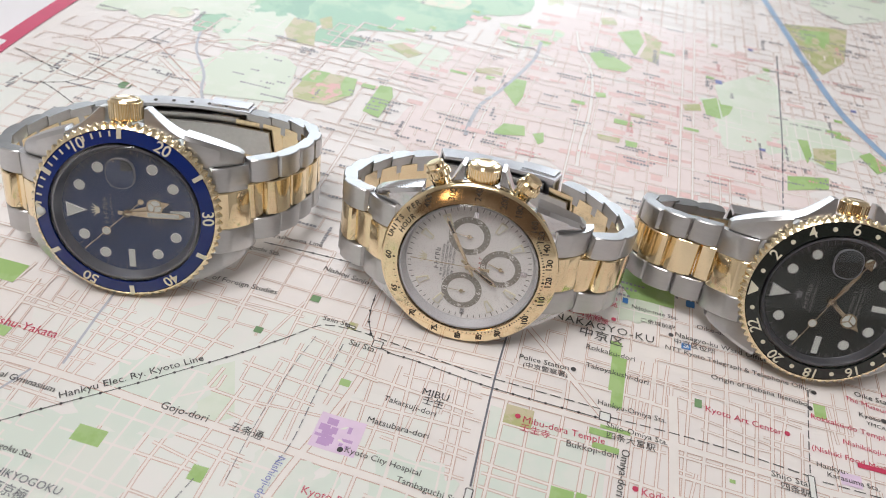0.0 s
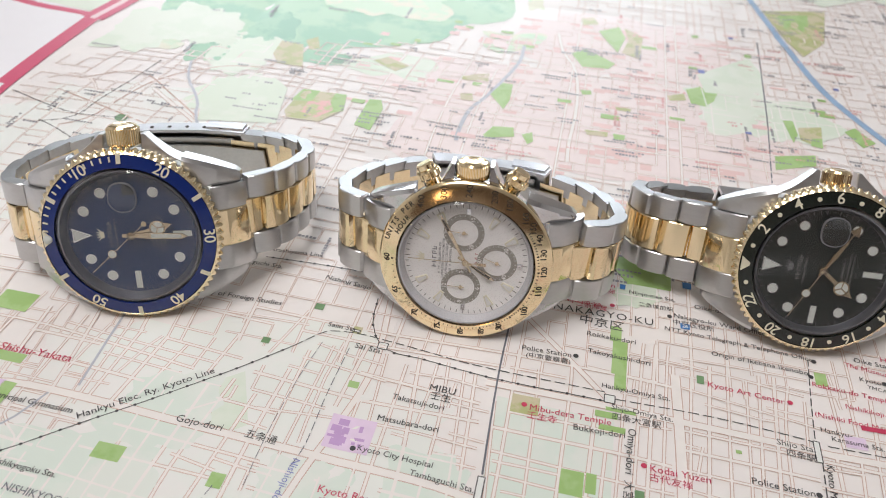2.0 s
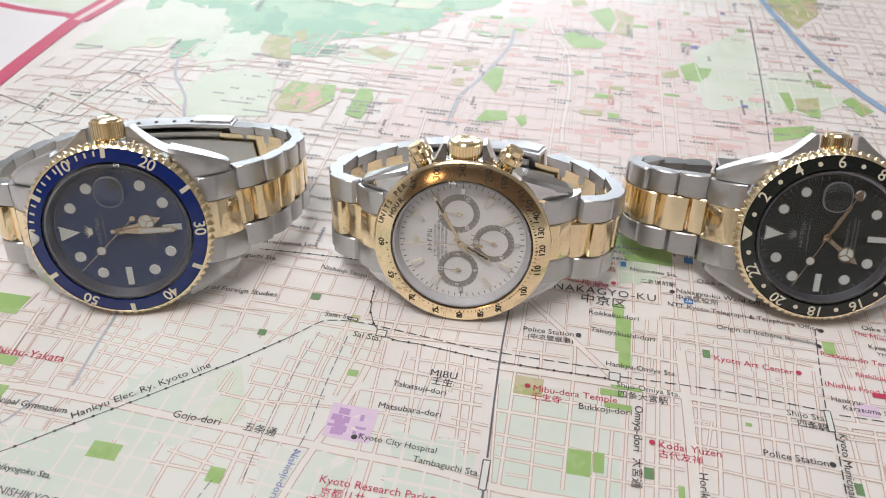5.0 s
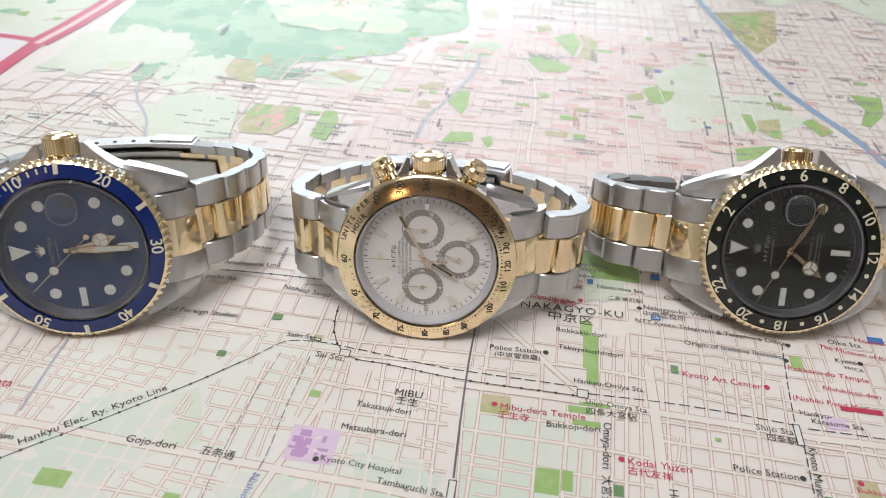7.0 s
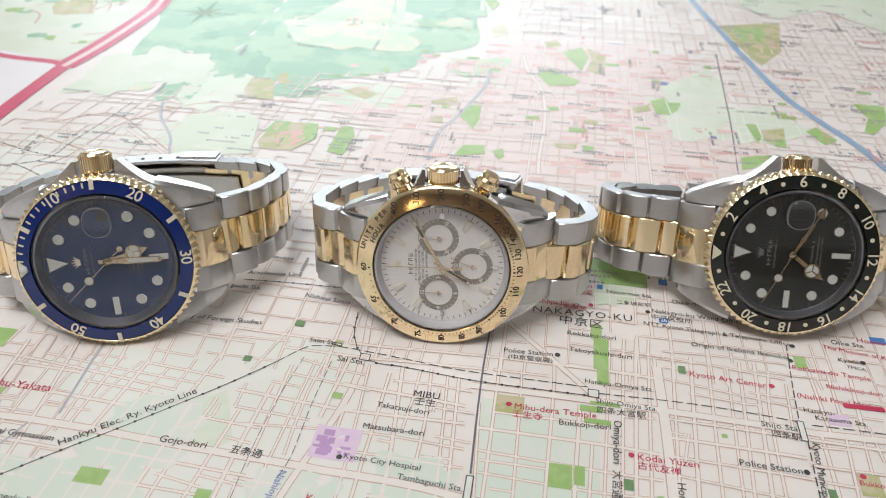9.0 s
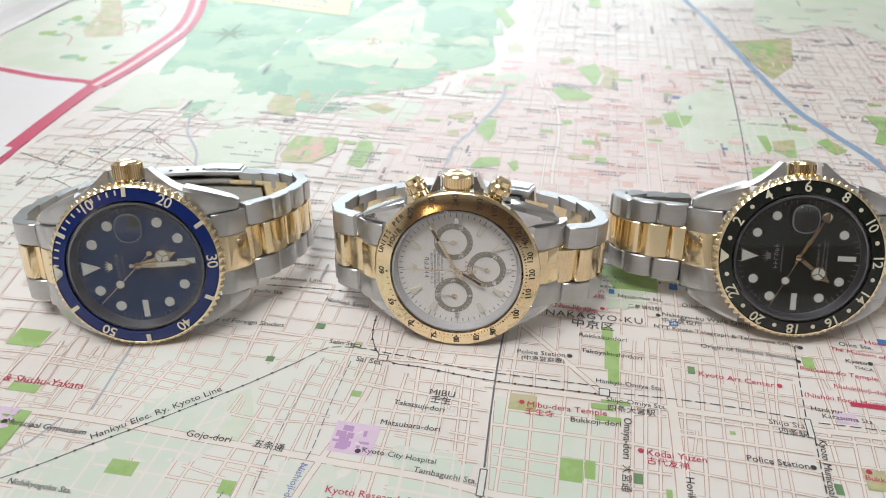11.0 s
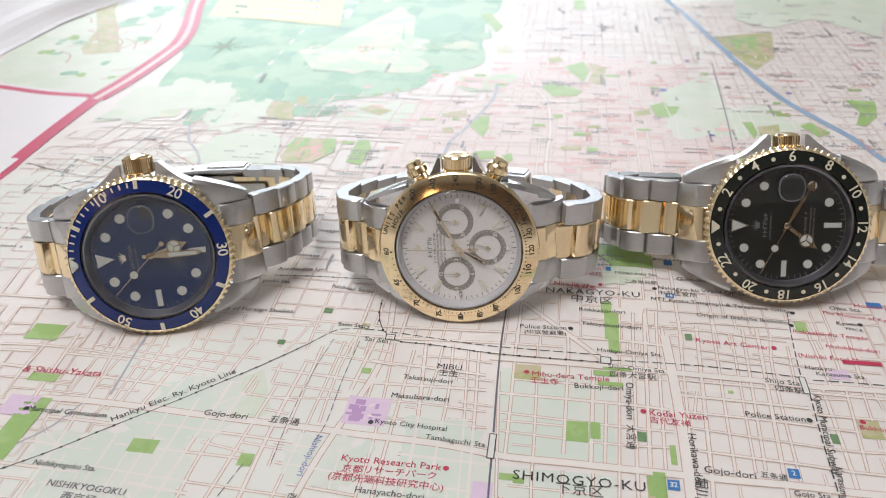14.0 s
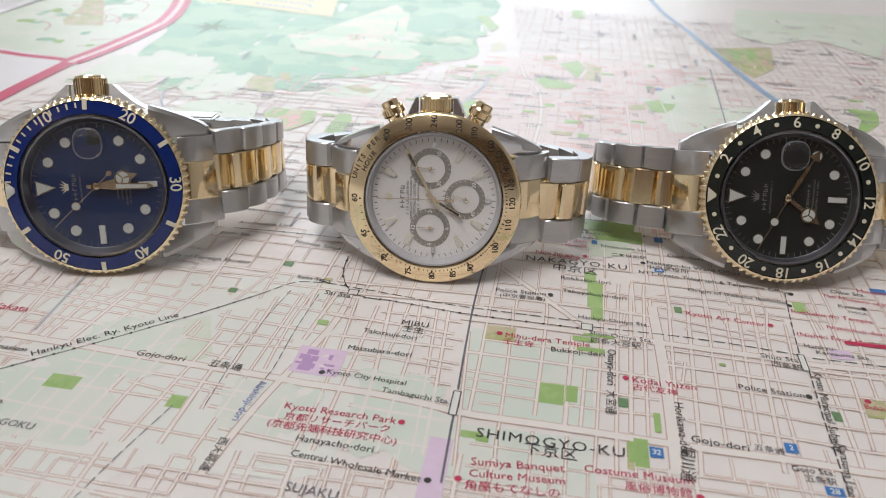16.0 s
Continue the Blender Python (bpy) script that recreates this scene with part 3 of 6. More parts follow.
# chronograph, white
def chronograph():
    root = watch_root("wristwatch", -0.00097, 0.00305, -3.8, "steel and gold chronograph wristwatch with white dial lying sideways")
    M = head_matrix(0.0193, 12.3, 2.0, 0.0030)
    D = M @ Matrix.Translation((0, 0, 0.0008))
    make_case(root, M, 18.4, False, STEEL_P, "polished steel case", 1.7)
    bez = add(root, M, "bezel", lathe([(14.6, 0.95), (18.9, 0.95), (19.3, 1.2), (19.35, 1.7), (19.1, 2.1), (18.7, 2.35), (15.8, 3.35), (15.5, 3.45), (15.2, 3.3), (15.2, 2.0)], 160), GOLD, "polished yellow gold bezel with engraved scale")
    scale = ((60, "60"), (55.4, "65"), (51.4, "70"), (48, "75"), (45, "80"), (42.35, "85"), (40, "90"), (36, "100"), (32.7, "110"), (30, "120"), (27.7, "130"), (25.7, "140"), (24, "150"), (22.5, "160"), (20, "180"), (18, "200"), (15, "240"), (12, "300"), (9, "400"))
    numerals(root, M, [(180 - 6 * s, w) for s, w in scale], 17.45, 2.82, 1.95, DARK_PRINT, bez, None, 0.015, 0.332)
    for k, c in enumerate("UNITS PER"):
        if c != " ":
            add(root, M, "letter", text_bm(c, 1.65, flat_at(180 - 6 * 2.6 - 3.9 * k, 18.1, 2.60, -90, 0.332), 0.04, 2, "CENTER", 1.0, 0.015), DARK_PRINT, "", bez)
    for k, c in enumerate("HOUR"):
        add(root, M, "letter", text_bm(c, 1.65, flat_at(180 - 6 * 4.0 - 4.6 * k, 16.5, 3.15, -90, 0.332), 0.04, 2, "CENTER", 1.0, 0.015), DARK_PRINT, "", bez)
    ticks = []
    for v in list(range(60, 100, 1)) + list(range(100, 150, 2)):
        ticks.append(plate(rect(0.55, 0.15) if v % 5 else rect(0.8, 0.3), 3.0, 3.3, flat_at(180 - 6 * 3600 / v, 16.05)))
    add(root, M, "bezel_scale", join(*ticks), DARK_PRINT, "dark engraved scale ticks", bez)
    dial = add(root, D, "dial", lathe([(0, -0.3), (14.2, -0.3), (14.2, 0), (0, 0)], 96), WHITE_DIAL, "white dial with three grey-ringed counters")
    ticks = [plate(rect(1.1 if k % 5 == 0 else 0.75, 0.14), 0.02, 0.05, flat_at(6 * k, 13.2)) for k in range(60)]
    add(root, D, "seconds_track", join(*ticks), DARK_PRINT, "fine dark seconds track", dial)
    for h in range(12):
        if h in (3, 6, 9):
            add(root, D, "hour_marker", plate(rect(1.3, 0.9), 0, 0.3, flat_at(hour(h), 12.0)), STEEL_P, "", dial)
            continue
        if h == 0:
            continue
        hm = add(root, D, "hour_marker", plate([(-1.5, -.45), (1.3, -.9), (1.45, 0), (1.3, .9), (-1.5, .45)], 0, 0.3, flat_at(hour(h), 11.2), 0.12), PALE_GOLD, "", dial)
        add(root, D, "marker_lume", plate([(-1.15, -.24), (1.05, -.6), (1.05, .6), (-1.15, .24)], 0.28, 0.36, flat_at(hour(h), 11.2)), MARKER_LUME, "pale luminous fill", hm)
    coronet(root, D, dial, -9.6, PALE_GOLD)
    print_bars(root, D, dial, [(-7.1, 0.2, 5.4, 1.0), (-5.9, 0, 7.8, 0.5), (-3.5, 0, 6.4, 0.5)], GREY_PRINT)
    dial_words(root, D, dial, "SUPERLATIVE CHRONOMETER", -5.1, 0, 10.0, GREY_PRINT)
    dial_words(root, D, dial, "OFFICIALLY CERTIFIED", -4.3, 0, 7.8, GREY_PRINT)
    print_bars(root, D, dial, [(2.3, 0.2, 4.0, 0.6)], RED_PRINT)
    for (cx, cy), deg, figures in (((-0.8, 6.75), 175, ((4, "10"), (8, "20"), (12, "30"))), ((6.9, 0.1), 160, ((4, "20"), (8, "40"), (12, "60"))), ((-0.8, -6.75), 178, ((3, "3"), (6, "6"), (9, "9"), (12, "12")))):
        t = Matrix.Translation((cx, cy, 0))
        sd = add(root, D, "counter", lathe([(3.15, 0.02), (3.15, 0.1), (4.45, 0.1), (4.5, 0.02)], 64, t), GREY_RING, "grey ring of a counter", dial)
        tk = [plate(rect(0.4, 0.1), 0.1, 0.13, t @ flat_at(15 * k, 4.15)) for k in range(24)]
        add(root, D, "counter_scale", join(*tk), WHITE_DIAL, "", sd)
        for h, w in figures:
            u, v = polar(3.78, hour(h))
            add(root, D, "counter_figure", text_bm(w, 1.35, t @ Matrix.Translation((u, v, 0.14)) @ Matrix.Rotation(math.pi / 2, 4, "Z"), 0.0, 2, "CENTER", 0.9, 0.02), WHITE_DIAL, "", sd)
        add(root, D, "counter_hand", join(plate([(-0.9, -.09), (3.0, -.05), (3.0, .05), (-0.9, .09)], .3, .4, t @ Matrix.Rotation(radians(deg), 4, "Z")), plate(disc(.42, 20), .2, .45, t)), HAND_GOLD_DIM, "", dial)
    h1 = add(root, D, "hour_hand", plate([(-2, -.25), (2, -.32), (6.6, -.48), (7.8, 0), (6.6, .48), (2, .32), (-2, .25)], .7, .9, Matrix.Rotation(radians(-31), 4, "Z"), .05), HAND_GOLD_DIM, "gold hour hand")
    # both lume strips are near-black: the hands' dark reflection put into colour
    add(root, D, "lume_strip", plate([(1.5, -.15), (6.6, -.3), (6.6, .3), (1.5, .15)], .88, .94, Matrix.Rotation(radians(-31), 4, "Z")), DARK_PRINT, "", h1)
    h2 = add(root, D, "minute_hand", plate([(-2.6, -.25), (2, -.3), (11.2, -.42), (12.6, 0), (11.2, .42), (2, .3), (-2.6, .25)], 1.0, 1.2, Matrix.Rotation(radians(119), 4, "Z"), .05), HAND_GOLD_DIM, "gold minute hand")
    add(root, D, "lume_strip", plate([(8.4, -.26), (11.4, -.26), (11.4, .26), (8.4, .26)], 1.18, 1.24, Matrix.Rotation(radians(119), 4, "Z")), DARK_PRINT, "", h2)
    add(root, D, "second_hand", join(plate(rect(16.5, 0.16), 1.35, 1.43, Matrix.Rotation(radians(180), 4, "Z") @ Matrix.Translation((4.6, 0, 0))), plate([(-4.6, -.4), (-2.4, -.28), (-2.4, .28), (-4.6, .4)], 1.35, 1.43, Matrix.Rotation(radians(180), 4, "Z")), plate(disc(0.75), 1.3, 1.5)), HAND_GOLD_DIM, "thin gold second hand")
    crystal(root, M, 15.3, 3.9, REHAUT, 0.8)
    bm = crown_bm(3.6, 3.9, 34)
    bm.transform(to_side(90, 18.6, -2.3))
    add(root, M, "crown", bm, GOLD, "fluted yellow gold winding crown")
    for sx in (1, -1):
        secs = []
        for k in range(5):
            f = k / 4
            y = 17.0 + 5.0 * f
            secs.append([(sx * 3.8, y, -4.8), (sx * 3.8, y, 0.3 - .8 * f), (sx * (6.6 - 2.2 * f), y, 0.3 - .8 * f), (sx * (6.9 - 2.3 * f), y, -.5 - .8 * f), (sx * (6.9 - 2.3 * f), y, -4.8)])
        add(root, M, "crown_guard", loft(secs), STEEL_P)
        deg = 90 - sx * 27
        bm = lathe([(2.0, -1.5), (2.0, 1.6), (0, 1.6)], 32)
        bm.transform(to_side(deg, 19.2, -2.3))
        col = add(root, M, "pusher", bm, GOLD, "gold screw-down pusher")
        bm = crown_bm(2.6, 2.3, 26)
        bm.transform(to_side(deg, 20.0, -2.3))
        add(root, M, "pusher_collar", bm, GOLD, "", col)
        bm = lathe([(1.9, 0), (1.9, 1.2), (1.6, 1.45), (0, 1.5)], 32)
        bm.transform(to_side(deg, 22.1, -2.3))
        add(root, M, "pusher_cap", bm, GOLD, "", col)
    end_links(M, root)
    bracelet(root, [(25.0, 7.4), (31.5, 10.5), (35.2, 18), (33.0, 29), (26, 39.5), (14, 46.5), (0, 48), (-13, 47), (-22.5, 41), (-29.5, 31), (-32.8, 20), (-30.5, 11), (-25.0, 7.4)],
             17.6, radians(10), 0.38, 0.62, 7.6, 0.0, holes=False)


# two time zone watch, black
def traveller_watch():
    root = watch_root("wristwatch", 0.0799, 0.01301, -6.2, "steel and gold two-zone wristwatch with black dial lying sideways")
    M = head_matrix(0.0193, 22.5, 2.6, 0.001 * LIFT)
    D = M @ Matrix.Translation((0, 0, 0.001 * LIFT))
    make_case(root, M, 18.6, True, STEEL, "brushed steel case", 0.5)
    bez = toothed_bezel(root, M, 19.75, 70)
    add(root, M, "bezel_insert", insert_ring(15.6, 18.3, 3.75, 3.2), BLACK_INSERT, "glossy black bezel insert", bez)
    for k in range(1, 24):
        d = 180 - 15 * k
        if k % 2:
            add(root, M, "bezel_dot", plate(disc(0.5, 18), 3.3, 3.62, flat_at(d, 16.9)), PALE_GOLD, "", bez)
        else:
            add(root, M, "numeral", text_bm(str(k), 3.5, flat_at(d, 16.95, 3.5, -90, 0.205), 0.04, 3, "CENTER", 0.92, 0.03), PALE_GOLD, "", bez)
    add(root, M, "bezel_triangle", plate([(18.1, -1.7), (15.8, 0), (18.1, 1.7)], 3.3, 3.62, Matrix.Rotation(math.pi, 4, "Z")), PALE_GOLD, "", bez)
    dial = add(root, D, "dial", lathe([(0, -0.3), (14.2, -0.3), (14.2, 0), (0, 0)], 96), BLACK_DIAL, "black dial with luminous dots")
    dial_marks(root, D, dial)
    coronet(root, D, dial, -6.4, GREY_PRINT)
    print_bars(root, D, dial, [(-4.9, 0, 6.2, 0.95), (-3.6, 0, 7.6, 0.4), (4.6, 0, 6.6, 0.6), (5.7, 0, 9.0, 0.4), (6.5, 0, 8.4, 0.4)], DIM_PRINT)
    m = Matrix.Rotation(radians(61), 4, "Z")
    zh = add(root, D, "zone_hand", join(plate(rect(11.0, 0.3), .6, .72, m @ Matrix.Translation((5.0, 0, 0))), plate([(10.2, -1.3), (12.6, 0), (10.2, 1.3)], .6, .75, m)), HAND_GOLD_DIM, "thin second-zone hand with a triangle tip")
    mercedes(root, D, -38, 0.85)
    add(root, D, "minute_hand", plate([(-1.5, -.3), (1, -.3), (3.5, -.5), (8.0, -.38), (9.0, 0), (8.0, .38), (3.5, .5), (1, .3), (-1.5, .3)], 1.1, 1.25, Matrix.Rotation(radians(62), 4, "Z"), .05), HAND_GOLD_DIM, "gold minute hand")
    seconds(root, D, 244, 1.4)
    gl = crystal(root, M, 15.3, 4.3, REHAUT_DARK)
    cyclops(root, M, 4.3, gl)
    bm = crown_bm(3.1, 3.7, 30)
    bm.transform(to_side(90, 18.7, -2.3))
    add(root, M, "crown", bm, GOLD, "fluted yellow gold winding crown")
    end_links(M, root)
    bracelet(root, [(25.0, 6.8), (33, 8.2), (40, 11), (43.5, 18), (39, 26), (24, 31), (0, 33), (-22, 31.5), (-36, 28), (-43, 20), (-40.5, 12), (-34, 8.5), (-25.0, 6.8)],
             15.8, radians(18), 0.40, 0.63, 7.4, 0.0, holes=False)


diver_watch()
chronograph()
traveller_watch()

# ---- town map ----
# Millimetres; the streets run along a grid turned by GRID degrees about (GX, GY).
def ink(name, colour, vary=0.04, scale=60.0, rough=0.43):
    return surface(name, colour, rough, 0.0, vary, scale, 0.04, 900, gloss=0.48)


def mottled(name, first, second, scale):
    """Ink of two tones in uneven patches."""
    m = ink(name, first, 0.06, scale)
    nt = m.node_tree
    b = nt.nodes["Principled BSDF"]
    n = put(nt, "ShaderNodeTexNoise", Scale=scale, Detail=5.0, Roughness=0.62)
    co = nt.nodes.new("ShaderNodeTexCoord")
    nt.links.new(co.outputs["Object"], n.inputs["Vector"])
    r = nt.nodes.new("ShaderNodeValToRGB")
    r.color_ramp.elements[0].position, r.color_ramp.elements[1].position = 0.46, 0.54
    r.color_ramp.elements[0].color, r.color_ramp.elements[1].color = (*first, 1), (*second, 1)
    nt.links.new(n.outputs[0], r.inputs[0])
    nt.links.new(r.outputs[0], b.inputs["Base Color"])
    return m


PAPER = ink("map_paper", (0.835, 0.80, 0.785), 0.025, 20)
INK = ink("black_ink", (0.06, 0.06, 0.065))
GREY_INK = ink("grey_ink", (0.16, 0.17, 0.20))
RED_INK = ink("red_ink", (0.56, 0.055, 0.12))
BLUE_INK = ink("blue_ink", (0.22, 0.26, 0.55))
CASING = ink("street_edge", (0.60, 0.405, 0.34), 0.14)
LANE = ink("street_fill", (0.845, 0.81, 0.785), 0.03)
PARK = mottled("park_green", (0.35, 0.54, 0.20), (0.40, 0.58, 0.25), 120.0)
PARK_DARK = ink("dark_green", (0.17, 0.30, 0.15), 0.10)
OLIVE = mottled("olive_green", (0.47, 0.50, 0.24), (0.60, 0.55, 0.38), 160.0)
VIOLET = ink("violet", (0.78, 0.63, 0.81), 0.05)
ROSE = mottled("rose", (0.76, 0.46, 0.44), (0.50, 0.56, 0.28), 220.0)
PALE_GREEN = mottled("pale_green", (0.69, 0.775, 0.655), (0.74, 0.80, 0.705), 40.0)
MINT_GREEN = mottled("mint_green", (0.71, 0.79, 0.725), (0.76, 0.80, 0.75), 40.0)
MINT = mottled("pale_mint", (0.80, 0.825, 0.79), (0.83, 0.82, 0.80), 25.0)
HILL = mottled("hill_green", (0.31, 0.56, 0.40), (0.44, 0.66, 0.47), 34.0)
PINK = ink("pale_pink", (0.83, 0.725, 0.715), 0.04, 60)
HILL_DARK = mottled("hill_shade", (0.26, 0.50, 0.36), (0.35, 0.59, 0.42), 60.0)
HILL_PINK = mottled("hill_bare", (0.74, 0.74, 0.60), (0.60, 0.76, 0.58), 60.0)
BOX_BLUE = ink("sign_blue", (0.06, 0.22, 0.56))
BOX_WHITE = ink("station_white", (0.80, 0.82, 0.80))
RIVER = ink("river_blue", (0.29, 0.43, 0.62), 0.08)
STREAM = ink("stream_grey", (0.50, 0.52, 0.58), 0.08)
RED_LINE = ink("boundary_red", (0.62, 0.10, 0.19), 0.05)
ROSE_LINE = ink("boundary_pale", (0.84, 0.62, 0.66), 0.05)
MARGIN = ink("map_margin", (0.84, 0.83, 0.87), 0.02, 20)
CREAM = ink("legend_cream", (0.78, 0.74, 0.46), 0.02)

GRID, GX, GY = radians(-7.6), 9.3, -11.1
town_map = tagged(new("town_map"), "unfolded printed town map of Kyoto, lightly creased, on the table", "map")


def to_grid(x, y):
    c, s = math.cos(GRID), math.sin(GRID)
    return (x - GX) * c + (y - GY) * s, -(x - GX) * s + (y - GY) * c


def from_grid(p, q):
    c, s = math.cos(GRID), math.sin(GRID)
    return GX + p * c - q * s, GY + p * s + q * c


def lie(x, y):
    """Height of the paper: shallow folds and slight waves."""
    p, q = to_grid(x, y)
    z = -0.05
    for fold, depth in ((-27.5, 0.32), (70.0, 0.36), (168.0, 0.4), (-125.0, 0.4)):
        z -= depth * math.exp(-abs(p - fold) / 5.0)
    for fold, depth in ((-62.0, 0.3), (78.0, 0.35), (215.0, 0.4)):
        z -= depth * math.exp(-abs(q - fold) / 5.0)
    z += 0.10 * math.sin(p * 0.055 + 0.6) * math.sin(q * 0.047) - 0.10
    return z


def on_map(name, bm, mat, z, label="", kind=""):
    for v in bm.verts:
        v.co.z += lie(v.co.x, v.co.y) + z
    bm.transform(MM)
    ob = part(name, bm, mat, town_map, label, False)
    if kind:
        ob["kind"] = kind
    return ob


def strip(bm, points, width, step=5.0):
    """A band of even width along a polyline, rounded at its bends."""
    P = [Vector((x, y)) for x, y in points]
    Q = []
    for a, b in zip(P, P[1:]):
        n = max(1, int((b - a).length / step))
        Q += [a.lerp(b, k / n) for k in range(n)]
    Q.append(P[-1])
    last = None
    for i, a in enumerate(Q):
        d = (Q[min(i + 1, len(Q) - 1)] - Q[max(i - 1, 0)]).normalized()
        n = Vector((-d.y, d.x)) * width / 2
        pair = (bm.verts.new((a.x + n.x, a.y + n.y, 0)), bm.verts.new((a.x - n.x, a.y - n.y, 0)))
        if last:
            bm.faces.new((last[1], pair[1], pair[0], last[0]))
        last = pair
    return bm


def curve(points):
    at, total = spline(points, 0)
    n = max(6, int(total / 4))
    return [tuple(at(total * k / n)[0])[:2] for k in range(n + 1)]


def place(words, x, y, length, deg, mat, capitals=False):
    bm = text_bm(words, 2.0, None, 0.0, 2, "LEFT", 1.12 if capitals else 1.0)
    xs = [v.co.x for v in bm.verts]
    k = length / (max(xs) - min(xs))
    bm.transform(Matrix.Translation((x, y, 0)) @ Matrix.Rotation(radians(deg), 4, "Z") @ Matrix.Diagonal((k, k * (1.0 if k < 1.6 else 0.95), 1, 1)) @ Matrix.Translation((-min(xs), 0, 0)))
    on_map("place_name", bm, mat, 0.21)


def patch(x, y, w, h, mat):
    n, m = max(2, int(w / 1.6)), max(2, int(h / 1.6))
    bm = bmesh.new()
    bmesh.ops.create_grid(bm, x_segments=n, y_segments=m, size=0.5, matrix=Matrix.Translation((x, y, 0)) @ Matrix.Rotation(GRID, 4, "Z") @ Matrix.Diagonal((w, h, 1, 1)))
    small = mat in (BOX_WHITE, BOX_BLUE, RED_INK)
    on_map("station_box" if small else "park_patch", bm, mat, 0.17 if small else 0.11)
    if mat is BOX_WHITE:
        e = bmesh.new()
        a, b = w / 2, h / 2
        pts = [(-a, -b), (a, -b), (a, b), (-a, b), (-a, -b)]
        M2 = Matrix.Translation((x, y, 0)) @ Matrix.Rotation(GRID, 4, "Z")
        for u, v in zip(pts, pts[1:]):
            strip(e, [tuple(M2 @ Vector((*u, 0)))[:2], tuple(M2 @ Vector((*v, 0)))[:2]], 0.22)
        on_map("station_outline", e, INK, 0.185)
    if mat is VIOLET and h < 12 and w > 8 and w < 14:
        rnd = random.Random(4)
        e = bmesh.new()
        M2 = Matrix.Translation((x, y, 0)) @ Matrix.Rotation(GRID, 4, "Z")
        for k in range(17):
            u, v = (rnd.random() - .5) * w * .7, (rnd.random() - .5) * h * .7
            bmesh.ops.create_grid(e, x_segments=1, y_segments=1, size=0.5, matrix=M2 @ Matrix.Translation((u, v, 0)) @ Matrix.Diagonal((rnd.choice((.8, 2.2)), rnd.choice((.7, 1.6)), 1, 1)))
        on_map("hospital_block", e, BUILDING, 0.118, "", "stuff")


BUILDING = ink("building_violet", (0.54, 0.35, 0.63), 0.05)


def uneven(x, y, w, h, seed, rough, n=46):
    rnd = random.Random(seed)
    ph = [rnd.random() * 6.28 for _ in range(18)]
    bm = bmesh.new()
    rings = []
    n = max(n, int((w + h) * 1.5 / 5))
    count = max(4, int(max(w, h) / 2 / 4.5))
    for f in [(k + 1) / count for k in range(count)]:
        ring = []
        for i in range(n):
            a = 2 * math.pi * i / n
            c, s = math.cos(a), math.sin(a)
            sq = 1 / max(abs(c), abs(s)) ** 0.55
            r = 1 + rough * sum(math.sin((k + 2) * a + ph[k]) / (k * 0.6 + 1.8) for k in range(18 if n > 50 else 6))
            ring.append(bm.verts.new((x + f * r * sq * c * w / 2, y + f * r * sq * s * h / 2, 0)))
        rings.append(ring)
    for a, b in zip(rings, rings[1:]):
        for i in range(n):
            bm.faces.new((a[i], a[(i + 1) % n], b[(i + 1) % n], b[i]))
    bm.faces.new(rings[0])
    return bm


def outline_bm(points):
    """A filled outline, ringed towards its middle so that it follows the folds."""
    bm = bmesh.new()
    P = []
    for i, a in enumerate(points):
        b = points[(i + 1) % len(points)]
        n = max(2, int(math.dist(a, b) / 4))
        P += [(a[0] + (b[0] - a[0]) * k / n, a[1] + (b[1] - a[1]) * k / n) for k in range(n)]
    cx, cy = sum(p[0] for p in P) / len(P), sum(p[1] for p in P) / len(P)
    count = max(2, int(max(math.dist(p, (cx, cy)) for p in P) / 5))
    rings = [[bm.verts.new((cx + (x - cx) * (j + 1) / count, cy + (y - cy) * (j + 1) / count, 0)) for x, y in P] for j in range(count)]
    n = len(P)
    for a, b in zip(rings, rings[1:]):
        for i in range(n):
            bm.faces.new((a[i], a[(i + 1) % n], b[(i + 1) % n], b[i]))
    bm.faces.new(rings[0])
    return bm


def park(x, y, w, h, seed, mat):
    """A park or wood with straight, slightly irregular sides."""
    rnd = random.Random(seed)
    n = rnd.choice((5, 6, 7, 8))
    pts = []
    for k in range(n):
        a = 2 * math.pi * (k + 0.5 * rnd.random()) / n
        c, q = math.cos(a), math.sin(a)
        r = (0.82 + 0.3 * rnd.random()) / max(abs(c), abs(q)) ** 0.7
        pts.append((x + r * c * w * 0.47, y + r * q * h * 0.47))
    on_map("park_patch", outline_bm(pts), mat, 0.112 if mat in (ROSE, PARK) else 0.108)


_wood_z = [0.1135]


def wood(points, mat):
    _wood_z[0] += 0.0006
    on_map("park_patch", outline_bm(points), mat, _wood_z[0])


_zone_z = [0.012]


def zone(x, y, w, h, seed, mat):
    _zone_z[0] += 0.0012
    on_map("tinted_area", uneven(x, y, w, h, seed, 0.11 if mat is HILL else 0.16, 60), mat, _zone_z[0])
    if mat is HILL:
        rnd = random.Random(seed)
        for k in range(34):
            u, v = (rnd.random() - .5) * w * .95, (rnd.random() - .5) * h * .95
            if k > 20:
                v = -h * (.42 + .12 * rnd.random())
            _zone_z[0] += 0.0005
            on_map("tinted_area", uneven(x + u, y + v, w * (.06 + .12 * rnd.random()), h * (.03 + .07 * rnd.random()), seed + k, 0.3, 36), rnd.choice((HILL_DARK, HILL_DARK, HILL_PINK, PALE_GREEN)), _zone_z[0])


def river(points, width):
    on_map("river", strip(bmesh.new(), curve(points), width), RIVER, 0.12, "blue river printed on the map")


